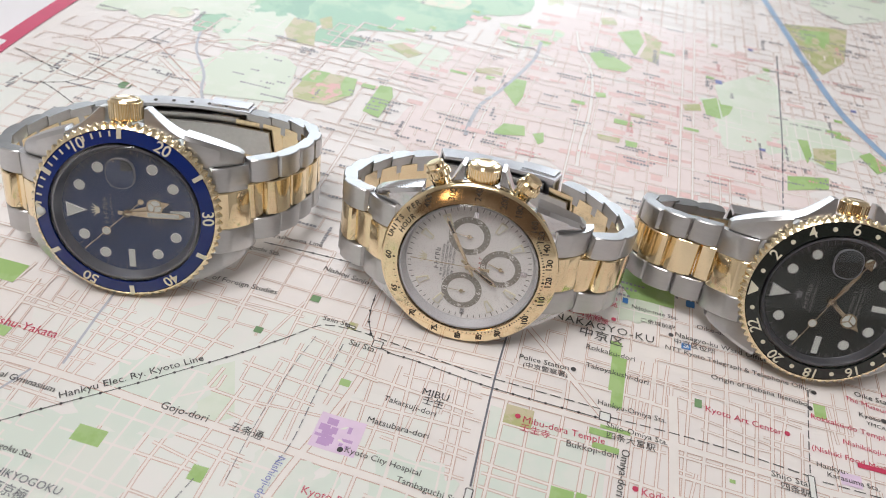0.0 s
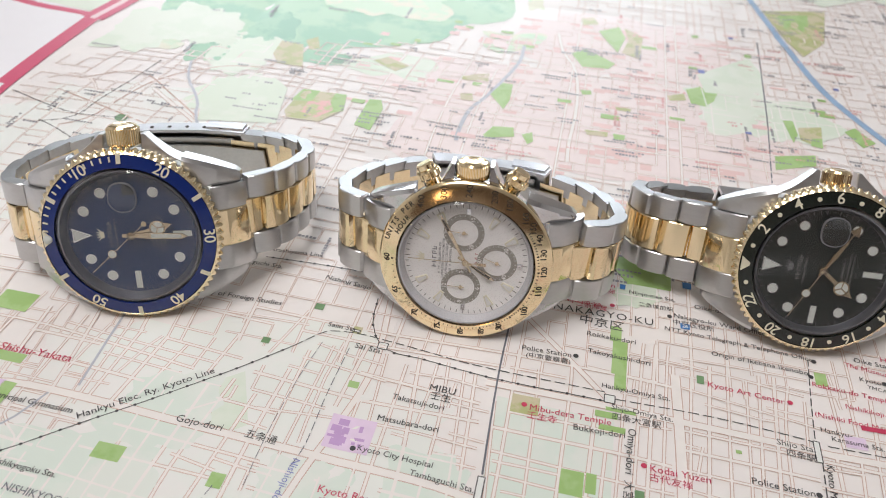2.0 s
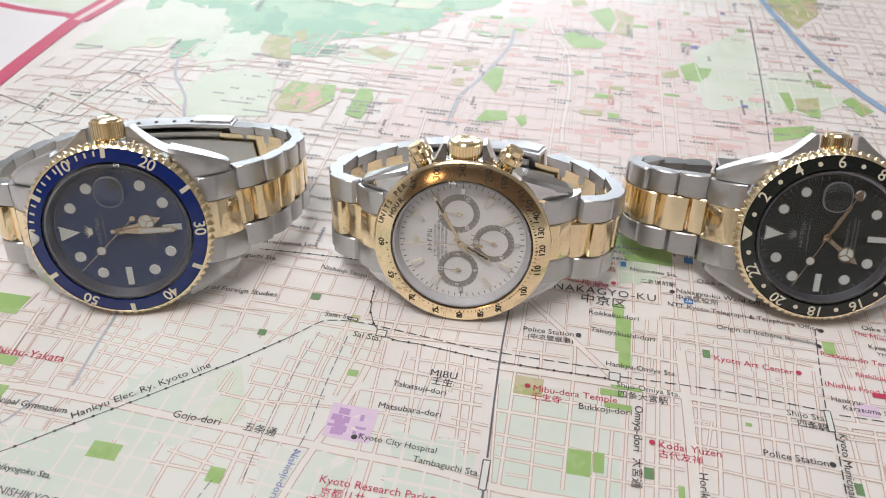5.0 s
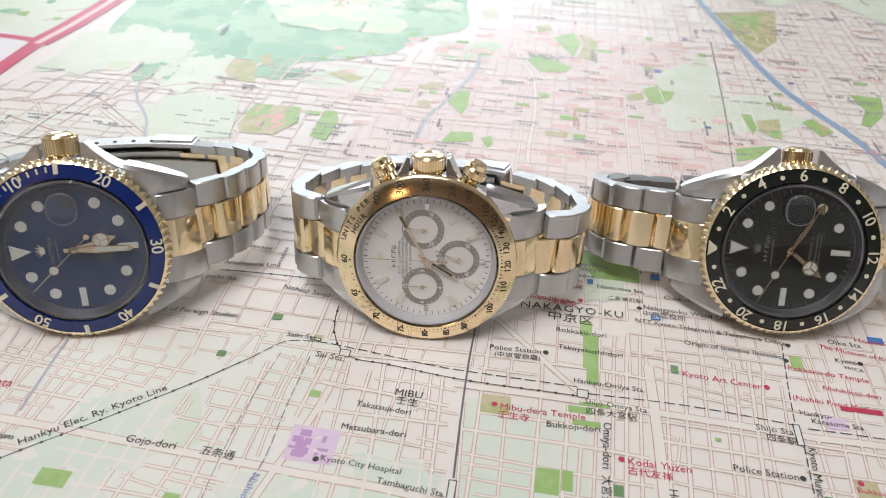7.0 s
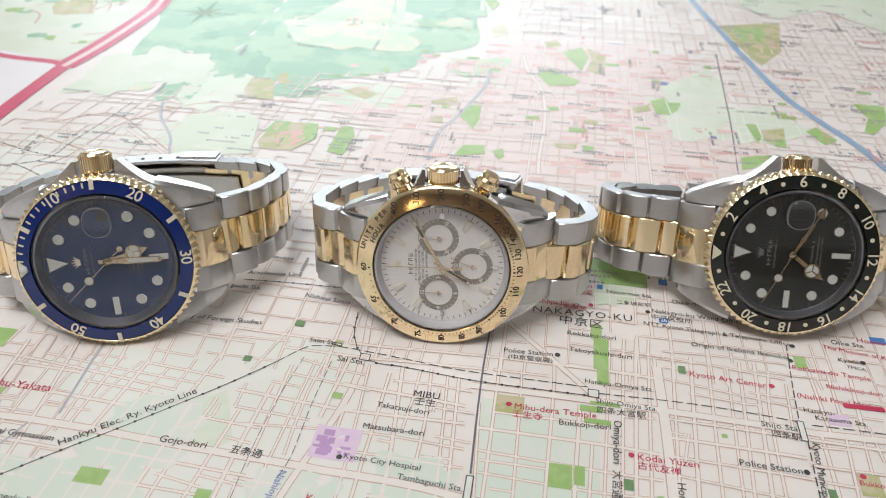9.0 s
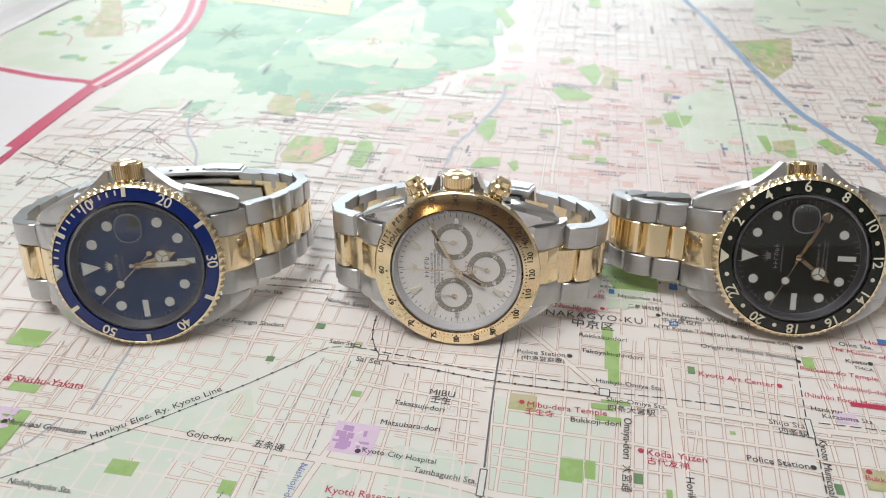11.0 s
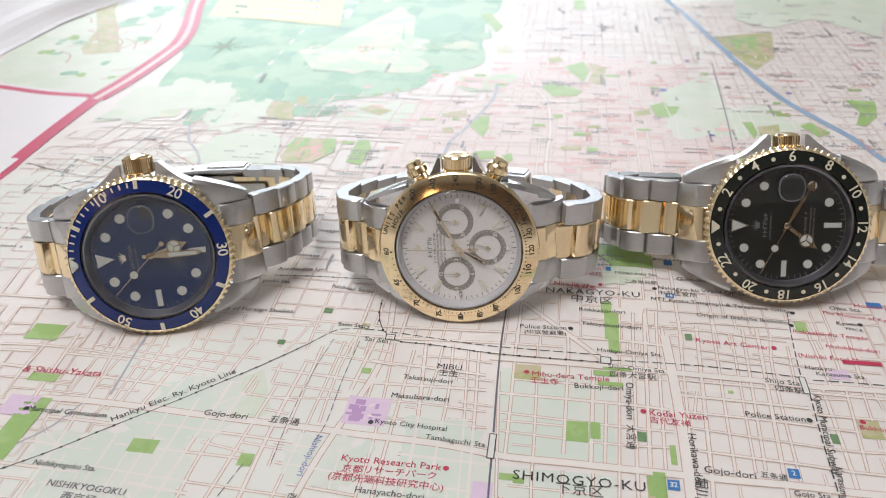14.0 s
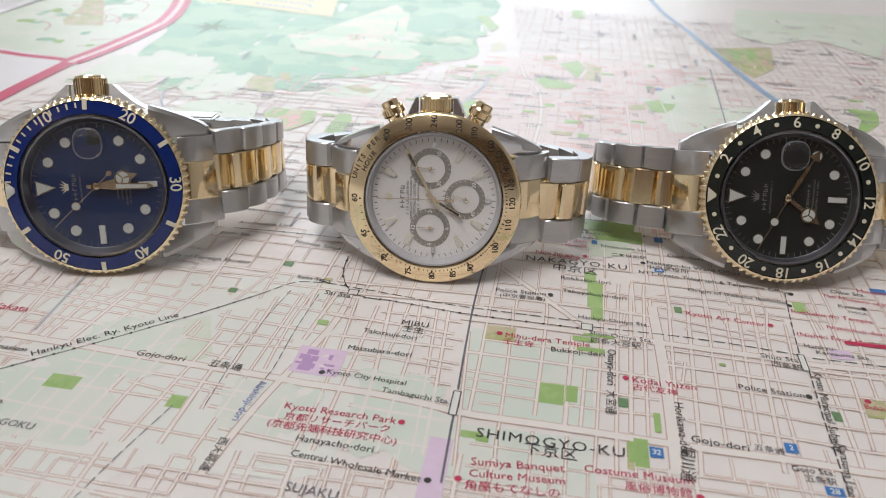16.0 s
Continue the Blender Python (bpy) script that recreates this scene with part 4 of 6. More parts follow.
def boundary(points, width, double):
    pts = curve(points)
    on_map("boundary_line", strip(bmesh.new(), pts, width), RED_LINE, 0.165 if double else 0.158, "broad red district boundary" if double else "narrow red district boundary")
    if double:
        on_map("boundary_core", strip(bmesh.new(), pts, 2.6), ROSE_LINE, 0.19)


def railway(points):
    pts = curve(points)
    bm = strip(bmesh.new(), pts, 0.2)
    at, total = spline(points, 0)
    s = 2.0
    while s < total:
        p, d = at(s)
        bmesh.ops.create_circle(bm, cap_ends=True, segments=10, radius=0.33, matrix=Matrix.Translation(p))
        s += 3.6
    on_map("railway", bm, INK, 0.14, "thin black railway line with dots")


def dashes(points, width):
    at, total = spline(points, 0)
    bm, s = bmesh.new(), 0.0
    while s < total - 1:
        strip(bm, [tuple(at(s)[0])[:2], tuple(at(s + 2.3)[0])[:2]], width * 0.44, 1.2)
        s += 3.1
    on_map("dashed_line", bm, INK if width > 0.5 else GREY_INK, 0.14, "dashed line of a printed railway", "stuff")


def main_line(points):
    on_map("railway", strip(bmesh.new(), curve(points), 0.42), GREY_INK, 0.14, "dark main railway line")


def avenue(points, width):
    pts = curve(points)
    _laid.extend(zip(pts, pts[1:]))
    on_map("avenue_edge", strip(bmesh.new(), pts, width), CASING, 0.085)
    on_map("avenue", strip(bmesh.new(), pts, width - 0.36), LANE, 0.105, "pale broad avenue")


_laid = []


def street(points, width):
    pts = curve(points) if len(points) > 2 else points
    _laid.extend(zip(pts, pts[1:]))
    on_map("street_edge", strip(bmesh.new(), pts, width + 0.1), CASING, 0.071)
    on_map("street_lane", strip(bmesh.new(), pts, width - 0.2), LANE, 0.091)


_side_edge, _side_fill = bmesh.new(), bmesh.new()


def free(a, b, clear):
    """Whether no street already laid runs alongside a to b within the clearance."""
    A = np.array([p for p, q in _laid])
    D = np.array([q for p, q in _laid]) - A
    L = np.maximum((D ** 2).sum(1), 1e-6)
    along = np.abs(D @ (np.array(b) - np.array(a))) / np.sqrt(L) / math.dist(a, b)
    for f in (0.15, 0.5, 0.85):
        p = np.array(a) + (np.array(b) - np.array(a)) * f
        k = np.clip(((p - A) * D).sum(1) / L, 0, 1)
        d = np.sqrt(((A + D * k[:, None] - p) ** 2).sum(1))
        if ((d < clear) & (along > 0.8)).any():
            return False
    return True


def side_street(points):
    """A narrow street, left out where another already runs alongside."""
    kept = []
    for a, b in zip(points, points[1:]):
        n = max(1, round(math.dist(a, b) / 4))
        for k in range(n):
            u = tuple(a[i] + (b[i] - a[i]) * k / n for i in (0, 1))
            v = tuple(a[i] + (b[i] - a[i]) * (k + 1) / n for i in (0, 1))
            if free(u, v, 1.3):
                kept.append((u, v))
    for u, v in kept:
        strip(_side_edge, [u, v], 0.72)
        strip(_side_fill, [u, v], 0.46)
    _laid.extend(kept)


def back_streets():
    """Smaller streets that fill the blocks between those already laid near the watches."""
    rnd = random.Random(31)
    ps = [-125 + 5.6 * k + rnd.uniform(-.5, .5) for k in range(42)]
    qs = [-60 + 5.2 * k + rnd.uniform(-.5, .5) for k in range(13)]
    for us, vs, flip in ((ps, qs, False), (qs, ps, True)):
        for u in us:
            for a, b in zip(vs, vs[1:]):
                m, n = (from_grid(a, u), from_grid(b, u)) if flip else (from_grid(u, a), from_grid(u, b))
                wanted = 0.8 if m[0] < -42 or m[1] < -44 else 0.25
                if -66 < m[1] < -5 and -100 < m[0] < 96 and rnd.random() < wanted and free(m, n, 2.9):
                    strip(_side_edge, [m, n], 0.62)
                    strip(_side_fill, [m, n], 0.38)
    on_map("back_street_edge", _side_edge, CASING, 0.0695, "brown edges of small printed streets", "stuff")
    on_map("back_street_lane", _side_fill, LANE, 0.0895, "pale lanes of small printed streets", "stuff")


def lane(points, width):
    on_map("lane", strip(bmesh.new(), curve(points), width), CASING, 0.085)


def stream(points, width):
    on_map("stream", strip(bmesh.new(), curve(points), width), STREAM, 0.115)


def dot(x, y, mat):
    bm = bmesh.new()
    bmesh.ops.create_circle(bm, cap_ends=True, segments=20, radius=0.62, matrix=Matrix.Translation((x, y, 0)))
    on_map("map_dot", bm, mat, 0.2)


# the sheet, with its far western edge drawn in
_bm = bmesh.new()
_n, _m = 150, 130
_grid = []
for j in range(_m + 1):
    q = -150 + 560 * j / _m
    p0 = -285 + max(0.0, min(1.0, (q - 135) / 160)) * 52
    p1 = 330
    _grid.append([_bm.verts.new((*from_grid(p0 + (p1 - p0) * i / _n, q), 0)) for i in range(_n + 1)])
for a, b in zip(_grid, _grid[1:]):
    for i in range(_n):
        _bm.faces.new((a[i], a[i + 1], b[i + 1], b[i]))
sheet = on_map("sheet", _bm, PAPER, -0.07, "white coated paper sheet with fold lines")


# streets: two families of pale lanes with brown edges
def street_net():
    rnd = random.Random(11)
    ps, qs = [-175.0], [-70.0]
    while ps[-1] < 190:
        ps.append(ps[-1] + rnd.choice((3.0, 3.6, 4.2, 5.4, 6.2)) * (1 if ps[-1] > 0 else 1.12))
    while qs[-1] < 300:
        qs.append(qs[-1] + rnd.choice((3.4, 4.2, 5.0, 6.0, 7.2)))

    def bend(p, q):
        x, y = from_grid(p, q)
        if p < 0:
            x += 0.9 * math.sin(q * 0.05 + p * 0.03) + 0.05 * p * math.sin(q * 0.02)
            y += 0.9 * math.sin(p * 0.045)
        return x, y

    def streets_here(p, q):
        x, y = from_grid(p, q)
        if -55 < y < -8 and -82 < x < 92:
            return False
        if y > 150 + 0.30 * (x + 60) and x < 30:
            return False
        if x < -146:
            return False
        return True
    wide, narrow = bmesh.new(), bmesh.new()
    for family, (us, vs) in enumerate(((ps, qs), (qs, ps))):
        for u in us:
            major = rnd.random() < 0.22
            keep = 0.95 if major else 0.72
            w = 0.92 if major else rnd.choice((0.5, 0.62, 0.7))
            run = []
            for a, b in zip(vs, vs[1:]):
                pq = (u, (a + b) / 2) if family == 0 else ((a + b) / 2, u)
                if rnd.random() < keep and streets_here(*pq):
                    if not run:
                        run = [a]
                    run.append(b)
                    continue
                if len(run) > 1:
                    pts = [bend(u, v) if family == 0 else bend(v, u) for v in run]
                    strip(wide, pts, w, 8)
                    strip(narrow, pts, w - 0.27, 8)
                run = []
            if len(run) > 1:
                pts = [bend(u, v) if family == 0 else bend(v, u) for v in run]
                strip(wide, pts, w, 8)
                strip(narrow, pts, w - 0.27, 8)
    on_map("street_edge_print", wide, CASING, 0.07, "brown edges of the printed streets", "stuff")
    on_map("street_lane_print", narrow, LANE, 0.09, "pale lanes of the printed streets", "stuff")


street_net()


def far_print():
    """Small print too fine to read, and tinted blocks, scattered over the far districts."""
    rnd = random.Random(21)
    bars, reds, rose, green, blue = (bmesh.new() for _ in range(5))
    M0 = Matrix.Rotation(GRID, 4, "Z")

    def row(bm, x, y, n, high, turn):
        m = Matrix.Translation((x, y, 0)) @ M0 @ Matrix.Rotation(turn, 4, "Z")
        for c in range(n):
            if rnd.random() < .88:
                bmesh.ops.create_grid(bm, x_segments=1, y_segments=1, size=0.5, matrix=m @ Matrix.Translation((c * 1.05, 0, 0)) @ Matrix.Diagonal((0.6 + 0.25 * rnd.random(), high * (0.6 + 0.6 * rnd.random()), 1, 1)))

    for k in range(560):
        x, y = rnd.uniform(-148, 200), 25 + 255 * rnd.random() ** 1.3
        if y > 140 + 0.3 * (x + 60) and x < 38 and rnd.random() < .9:
            continue
        turn = math.pi / 2 if rnd.random() < 0.14 else 0
        n = rnd.randint(3, 11)
        red = rnd.random() < 0.2 and x > 0
        row(reds if red else bars, x, y, n, 0.9 if y < 130 else 1.3, turn)
        if rnd.random() < 0.35:
            row(reds if red else bars, x + 1, y - 2.2, max(2, n - 3), 1.1, turn)
    for bm, n, size in ((rose, 230, 6.0), (green, 22, 4.2), (blue, 8, 1.8)):
        for k in range(n):
            x, y = rnd.gauss(52, 40) if bm is rose else rnd.uniform(70 if bm is blue else -70, 175), rnd.uniform(30 if bm is rose else 105, 190)
            if bm is rose and y < 90 and x < 14:
                continue
            bmesh.ops.create_grid(bm, x_segments=1, y_segments=1, size=0.5, matrix=Matrix.Translation((x, y, 0)) @ M0 @ Matrix.Diagonal((size * (.5 + rnd.random()), 1.4 + 2.0 * rnd.random(), 1, 1)))
    on_map("fine_print", bars, FAR_INK, 0.15, "tiny dark lines of unreadable map print", "stuff")
    on_map("red_fine_print", reds, RED_PRINT_FAR, 0.15, "tiny red lines of unreadable map print", "stuff")
    on_map("building_tint", rose, ROSE_PALE, 0.047, "pale rose building blocks", "stuff")
    on_map("green_tint", green, PARK, 0.1, "small green squares", "stuff")
    on_map("blue_sign", blue, BLUE_INK, 0.152, "small blue signs", "stuff")


RED_PRINT_FAR = ink("pale_red_ink", (0.74, 0.40, 0.40), 0.08)
FAR_INK = ink("soft_grey_ink", (0.30, 0.30, 0.33), 0.10)
ROSE_PALE = ink("rose_pale", (0.80, 0.58, 0.56), 0.06, 150)
far_print()


def compass(x, y):
    bm = bmesh.new()
    for k in range(8):
        r = 17.0 if k % 2 == 0 else 10.0
        a = math.pi / 4 * k + GRID
        tip = bm.verts.new((x + r * math.cos(a), y + r * math.sin(a), 0))
        l = bm.verts.new((x + 2.2 * math.cos(a + 0.8), y + 2.2 * math.sin(a + 0.8), 0))
        o = bm.verts.new((x, y, 0))
        q = bm.verts.new((x + 2.2 * math.cos(a - 0.8), y + 2.2 * math.sin(a - 0.8), 0))
        bm.faces.new((o, q, tip))
        bm.faces.new((o, tip, l))
    on_map("compass_rose", bm, PARK_DARK, 0.15, "eight-pointed dark compass rose")


compass(-117, 221.5)


def legend():
    """Cream box with a few rows of print, skewed to fit the camera's view."""
    o, u, v = Vector((-140, 276.5)), Vector((76.5, -26)), Vector((-4.5, 60))

    def at(a, b):
        p = o + u * a + v * b
        return p.x, p.y
    on_map("legend_box", outline_bm([at(0, 0), at(1, 0), at(1, 1), at(0, 1)]), CREAM, 0.165, "cream legend box")
    rnd = random.Random(5)
    e = bmesh.new()
    for k, size in enumerate((0.05, 0.05, 0.05, 0.07, 0.07)):
        y = 0.12 + 0.2 * k
        a = 0.42
        while a < 0.82:
            w = 0.012 + 0.03 * rnd.random()
            e.faces.new([e.verts.new((*at(*p), 0)) for p in ((a, y), (a + w, y), (a + w, y + size), (a, y + size))])
            a += w + 0.012
    on_map("legend_print", e, STREAM, 0.18, "legend print shown as bars", "stuff")
    g = bmesh.new()
    for a, y, w, h in ((.16, .32, .1, .08), (.19, .12, .03, .08), (.18, .6, .08, .06)):
        g.faces.new([g.verts.new((*at(*p), 0)) for p in ((a, y), (a + w, y), (a + w, y + h), (a, y + h))])
    on_map("legend_symbol", g, PARK_DARK, 0.18, "small green legend symbols", "stuff")


legend()


def margin():
    """White paper outside the mapped districts."""
    bm = bmesh.new()
    a = [(-156.0, 159.0), (-158.3, 124.2), (-160.2, 100.7), (-162.4, 73.7), (-166.1, 42.3), (-172, 0)]
    rows = []
    for i, (x, y) in enumerate(a):
        f = i / (len(a) - 1)
        rows.append([bm.verts.new((x - k * 11.0, y + k * (3.6 - 2 * f), 0)) for k in range(9)])
    for r, s in zip(rows, rows[1:]):
        for i in range(8):
            bm.faces.new((r[i], r[i + 1], s[i + 1], s[i]))
    on_map("margin", bm, MARGIN, 0.118, "blank white margin of the map")


margin()


def outskirts():
    """Pale green hill country west of the red boundary, with a strip of woodland."""
    left = [(-202, 172), (-216, 190), (-224, 220), (-220, 247), (-215, 271), (-207, 293), (-192, 325)]
    right = [(-157, 161), (-153, 178), (-147, 205), (-146, 225), (-146, 245), (-149, 270), (-155, 300)]
    bm = bmesh.new()
    rows = [[bm.verts.new((a + (c - a) * k / 12, p + (q - p) * k / 12, 0)) for k in range(13)] for (a, p), (c, q) in zip(curve(left), curve(right))]
    for m, n in zip(rows, rows[1:]):
        for k in range(12):
            bm.faces.new((m[k], m[k + 1], n[k + 1], n[k]))
    on_map("tinted_area", bm, PALE_GREEN, 0.03)
    on_map("wood_strip", outline_bm([(-222, 330), (-208, 330), (-198.7, 292.4), (-181.5, 251.0), (-166.9, 215.7), (-184.3, 213.0), (-190.0, 224.0), (-192.6, 251.0), (-209.6, 292.5)]), OLIVE, 0.06, "olive woodland strip")
    rnd = random.Random(8)
    for k in range(16):
        x, y = -205 + 50 * rnd.random(), 176 + 95 * rnd.random()
        a = rnd.choice((0.2, 1.7)) + 0.4 * rnd.random()
        l = 8 + 12 * rnd.random()
        on_map("lane", strip(bmesh.new(), curve([(x, y), (x + l * math.cos(a), y + l * math.sin(a)), (x + 1.8 * l * math.cos(a + 0.3), y + 1.8 * l * math.sin(a + 0.3))]), 0.8), CASING, 0.085)
    for k in range(14):
        x, y = -205 + 48 * rnd.random(), 176 + 70 * rnd.random()
        on_map("park_patch", uneven(x, y, 3 + 5 * rnd.random(), 3 + 6 * rnd.random(), k, 0.2, 24), rnd.choice((HILL_DARK, PARK, PALE_GREEN)), 0.10)


outskirts()


def curled_edge():
    """The sheet's western border, which lifts off the table in a low white curl."""
    line = curve([(-228, 195), (-225, 220), (-221, 247), (-216.5, 271), (-208, 293), (-192, 325)])
    bm = bmesh.new()
    rows = []
    for x, y in line:
        rows.append([bm.verts.new((x - d, y + d * 0.2, h)) for d, h in ((0, 0.2), (3, 0.7), (7, 2.6), (11, 5.2), (15, 6.8), (22, 7.6), (40, 7.0), (70, 4.0))])
    for m, n in zip(rows, rows[1:]):
        for k in range(7):
            bm.faces.new((m[k], n[k], n[k + 1], m[k + 1]))
    on_map("curled_border", bm, MARGIN, 0.1, "blank white border curling up")


curled_edge()

# printed areas, lines and names
place("Hankyu Elec. Ry. Kyoto Line", -76.6, -32.5, 28.0, 33.0, INK)
place("Gojo-dori", -56.7, -30.6, 10.0, -8.3, INK)
place("五条通", -41.9, -32.8, 6.7, -10.3, INK)
place("Kyoto City Hospital", -19.0, -33.4, 15.5, -9.5, INK)
place("Tambaguchi Sta.", -8.1, -38.0, 13.0, -11.2, INK)
place("Takatsuji-dori", -13.8, -19.5, 11.4, -10.1, INK)
place("Matsubara-dori", -16.1, -25.5, 12.9, -7.5, INK)
place("MIBU", -6.1, -16.1, 5.7, -7.6, INK)
place("壬生", -5.8, -18.3, 4.6, -9.3, INK)
place("Nishikyogoku Sta.", -88.1, -44.3, 13.8, -8.1, INK)
place("NISHIKYOGOKU", -82.8, -49.6, 16.7, -9.0, GREY_INK)
place("西京極", -78.8, -53.0, 7.3, -10.0, GREY_INK)
place("Municipal Gymnasium", -96.6, -28.8, 18.7, -7.6, INK)
place("Kyoto Research Park", -24.9, -43.5, 20.5, -8.0, RED_INK)
place("京都リサーチパーク", -24.5, -46.2, 19.0, -7.1, RED_INK)
place("(京都先端科技研究中心)", -27.0, -48.1, 23.1, -8.3, RED_INK)
place("Hanayacho-dori", -21.3, -51.6, 13.6, -8.4, INK)
place("Central Wholesale Market", -21.5, -55.1, 22.5, -11.7, INK)
place("SUJAKU", -20.9, -62.4, 8.7, -10.1, GREY_INK)
place("SHIMOGYO-KU", 9.5, -48.1, 25.5, -7.4, INK, True)
place("下京区", 17.6, -51.5, 9.0, -7.2, INK)
place("Nishioji-dori", -30.4, -37.6, 10.9, -102.3, BLUE_INK)
place("西大路通", -33.3, -52.5, 7.7, -101.8, INK)
place("Police Station", 14.0, -1.6, 11.3, -5.4, INK)
place("(中京警察署)", 14.9, -3.8, 10.1, -6.0, INK)
place("Hankyu-Omiya Sta.", 31.6, -10.8, 14.9, -8.3, INK)
place("Shijo-Omiya Sta.", 33.2, -16.6, 13.0, -9.0, INK)
place("四条大宮駅", 33.2, -19.2, 10.2, -8.1, INK)
place("Mibu-dera Temple", 15.6, -18.9, 17.3, -7.1, RED_INK)
place("壬生寺", 15.0, -21.0, 6.3, -8.1, RED_INK)
place("Bukkoji-dori", 24.7, -23.0, 10.7, -5.4, INK)
place("Kodai Yuzen", 39.6, -31.5, 11.9, -7.5, RED_INK)
place("古代友禅", 39.2, -33.6, 8.4, -9.4, RED_INK)
place("Kyoto Art Center", 55.6, -7.5, 16.5, -10.6, RED_INK)
place("Origin of Ikebana Ikenobo", 58.2, 2.3, 21.8, -8.7, INK)
place("NTT Kyoto Telegraph & Telephone Office", 48.3, 9.2, 34.1, -9.5, INK)
place("Nakagyo-ku Ward Office", 51.2, 14.0, 21.9, -9.1, INK)
place("中京区役所", 50.7, 11.7, 9.8, -8.6, INK)
place("NAKAGYO-KU", 21.8, 13.4, 24.1, -6.5, INK, True)
place("中京区", 28.0, 9.6, 10.4, -9.4, INK)
place("Rokkaku-dori", 29.4, 5.0, 11.4, -8.1, INK)
place("Takoyakushi-dori", 29.2, -0.6, 14.3, -9.6, INK)
place("Omiya-dori", 37.0, -22.1, 11.4, -99.3, INK)
place("大宮通", 34.9, -35.0, 6.7, -99.9, INK)
place("Horikawa-dori", 46.9, -37.6, 14.0, -97.2, INK)
place("堀川通", 45.8, -49.0, 8.4, -102.8, INK)
place("Gojo-dori", 47.1, -47.0, 9.7, -11.0, INK)
place("五条通", 57.6, -48.4, 5.0, -12.1, INK)
place("Police Station", 59.7, -32.1, 12.1, -8.0, INK)
place("Shijo Sta.", 67.2, -21.7, 7.8, -9.0, INK)
place("四条駅", 68.7, -24.3, 5.8, -10.2, INK)
place("Hankyu-", 77.8, -17.1, 6.3, -10.1, INK)
place("Karasuma Sta.", 79.5, -19.3, 10.4, -9.9, INK)
place("Kyoto Municipal Subway", 76.9, -26.4, 22.7, -101.9, INK)
place("Karasuma Line", 73.4, -46.6, 12.5, -104.6, INK)
place("Rokkaku-do Temple", 79.8, -4.1, 16.6, -12.3, RED_INK)
place("(Nishiki Food Market", 77.8, -12.9, 17.4, -11.3, RED_INK)
place("Nishikikoji-dori", 85.3, -10.0, 11.6, -11.8, RED_INK)
place("Kyoto", 91.2, -1.4, 4.6, -10.9, INK)
place("YMCA", 92.2, -3.6, 4.2, -14.7, INK)
place("The Museum of Kyoto", 89.2, 2.9, 17.4, -14.9, RED_INK)
place("Honno-ji", 98.3, 5.5, 7.8, -10.2, RED_INK)
place("Sai Sta.", -24.1, -5.8, 6.4, -9.5, INK)
place("Saiin Sta.", -31.4, 0.0, 7.0, -7.3, INK)
place("Nishioji Sanjo", -35.1, 16.4, 11.9, -12.6, INK)
place("University of Foreign Studies", -69.2, 7.8, 25.6, -5.3, INK)
place(" & Shishu-Yakata", -103.9, -15.7, 19.6, -6.0, RED_INK)
place("Sumiya Banquet", 8.6, -55.1, 15.5, -2.2, RED_INK)
place("Culture Museum", 8.3, -57.7, 15.6, -2.9, RED_INK)
place("角屋もてなしの", 7.6, -60.3, 15.2, -3.4, RED_INK)
place("Costume Museum", 27.4, -55.4, 17.6, -5.5, RED_INK)
place("風俗博物館", 33.5, -58.8, 10.7, -6.4, RED_INK)
place("Gojo Sta.", 62.4, -53.0, 6.9, -6.8, INK)
place("五条駅", 63.8, -55.2, 5.1, -7.4, INK)
place("Nijo Jin-ya", 24.3, 16.5, 9.3, -6.4, RED_INK)
place("Oike-dori", 56.9, 17.9, 8.5, -7.9, INK)
place("Nijojo-mae Sta.", 41.1, 21.2, 11.4, -8.5, INK)
place("Bukkoji", 82.0, -36.1, 5.3, -9.6, RED_INK)
patch(-105.1, -1.7, 8.7, 5.9, PARK)
patch(-97.9, -18.6, 7.1, 2.6, PARK)
patch(-67.0, -40.0, 6.0, 3.7, PARK)
patch(-44.5, -44.0, 3.0, 3.3, PARK)
patch(-44.4, -6.8, 1.9, 1.8, PARK_DARK)
patch(-22.6, -17.2, 2.3, 1.8, PARK)
patch(-34.6, 5.7, 2.2, 2.0, PARK_DARK)
patch(-24.4, -0.9, 2.1, 2.3, OLIVE)
patch(-96.6, -34.2, 5.9, 18.1, PARK)
patch(-99.2, -27.6, 7.7, 6.1, VIOLET)
patch(14.6, -18.3, 6.0, 5.0, OLIVE)
patch(31.9, -18.9, 4.8, 1.7, PARK)
patch(32.8, -22.5, 5.6, 1.5, PARK)
patch(23.6, -36.6, 4.6, 5.8, PARK)
patch(27.4, -36.4, 2.1, 4.7, PARK)
patch(36.7, -38.2, 1.9, 2.6, PARK_DARK)
patch(42.0, -43.2, 1.2, 5.2, PARK)
patch(36.4, -1.9, 3.4, 10.5, PARK)
patch(35.8, -9.3, 2.6, 4.7, PARK)
patch(36.3, 5.7, 2.6, 4.9, PARK)
patch(54.1, -6.3, 1.6, 2.4, PARK_DARK)
patch(58.6, -25.3, 1.2, 0.9, PARK)
patch(37.1, -51.0, 3.4, 5.0, PARK)
patch(37.7, -51.0, 2.4, 6.9, PARK)
patch(35.7, -51.8, 1.2, 6.5, OLIVE)
patch(82.3, -2.0, 2.6, 4.6, PARK)
patch(75.8, -39.0, 1.6, 2.7, PARK_DARK)
patch(83.9, -36.7, 4.3, 5.2, OLIVE)
patch(40.3, -50.8, 2.3, 2.5, BOX_BLUE)
patch(64.1, -48.2, 2.2, 2.4, BOX_BLUE)
patch(53.4, 10.5, 2.2, 1.9, BOX_BLUE)
patch(67.8, -57.8, 3.0, 2.0, BOX_BLUE)
patch(103.2, 5.5, 3.5, 2.1, BOX_BLUE)
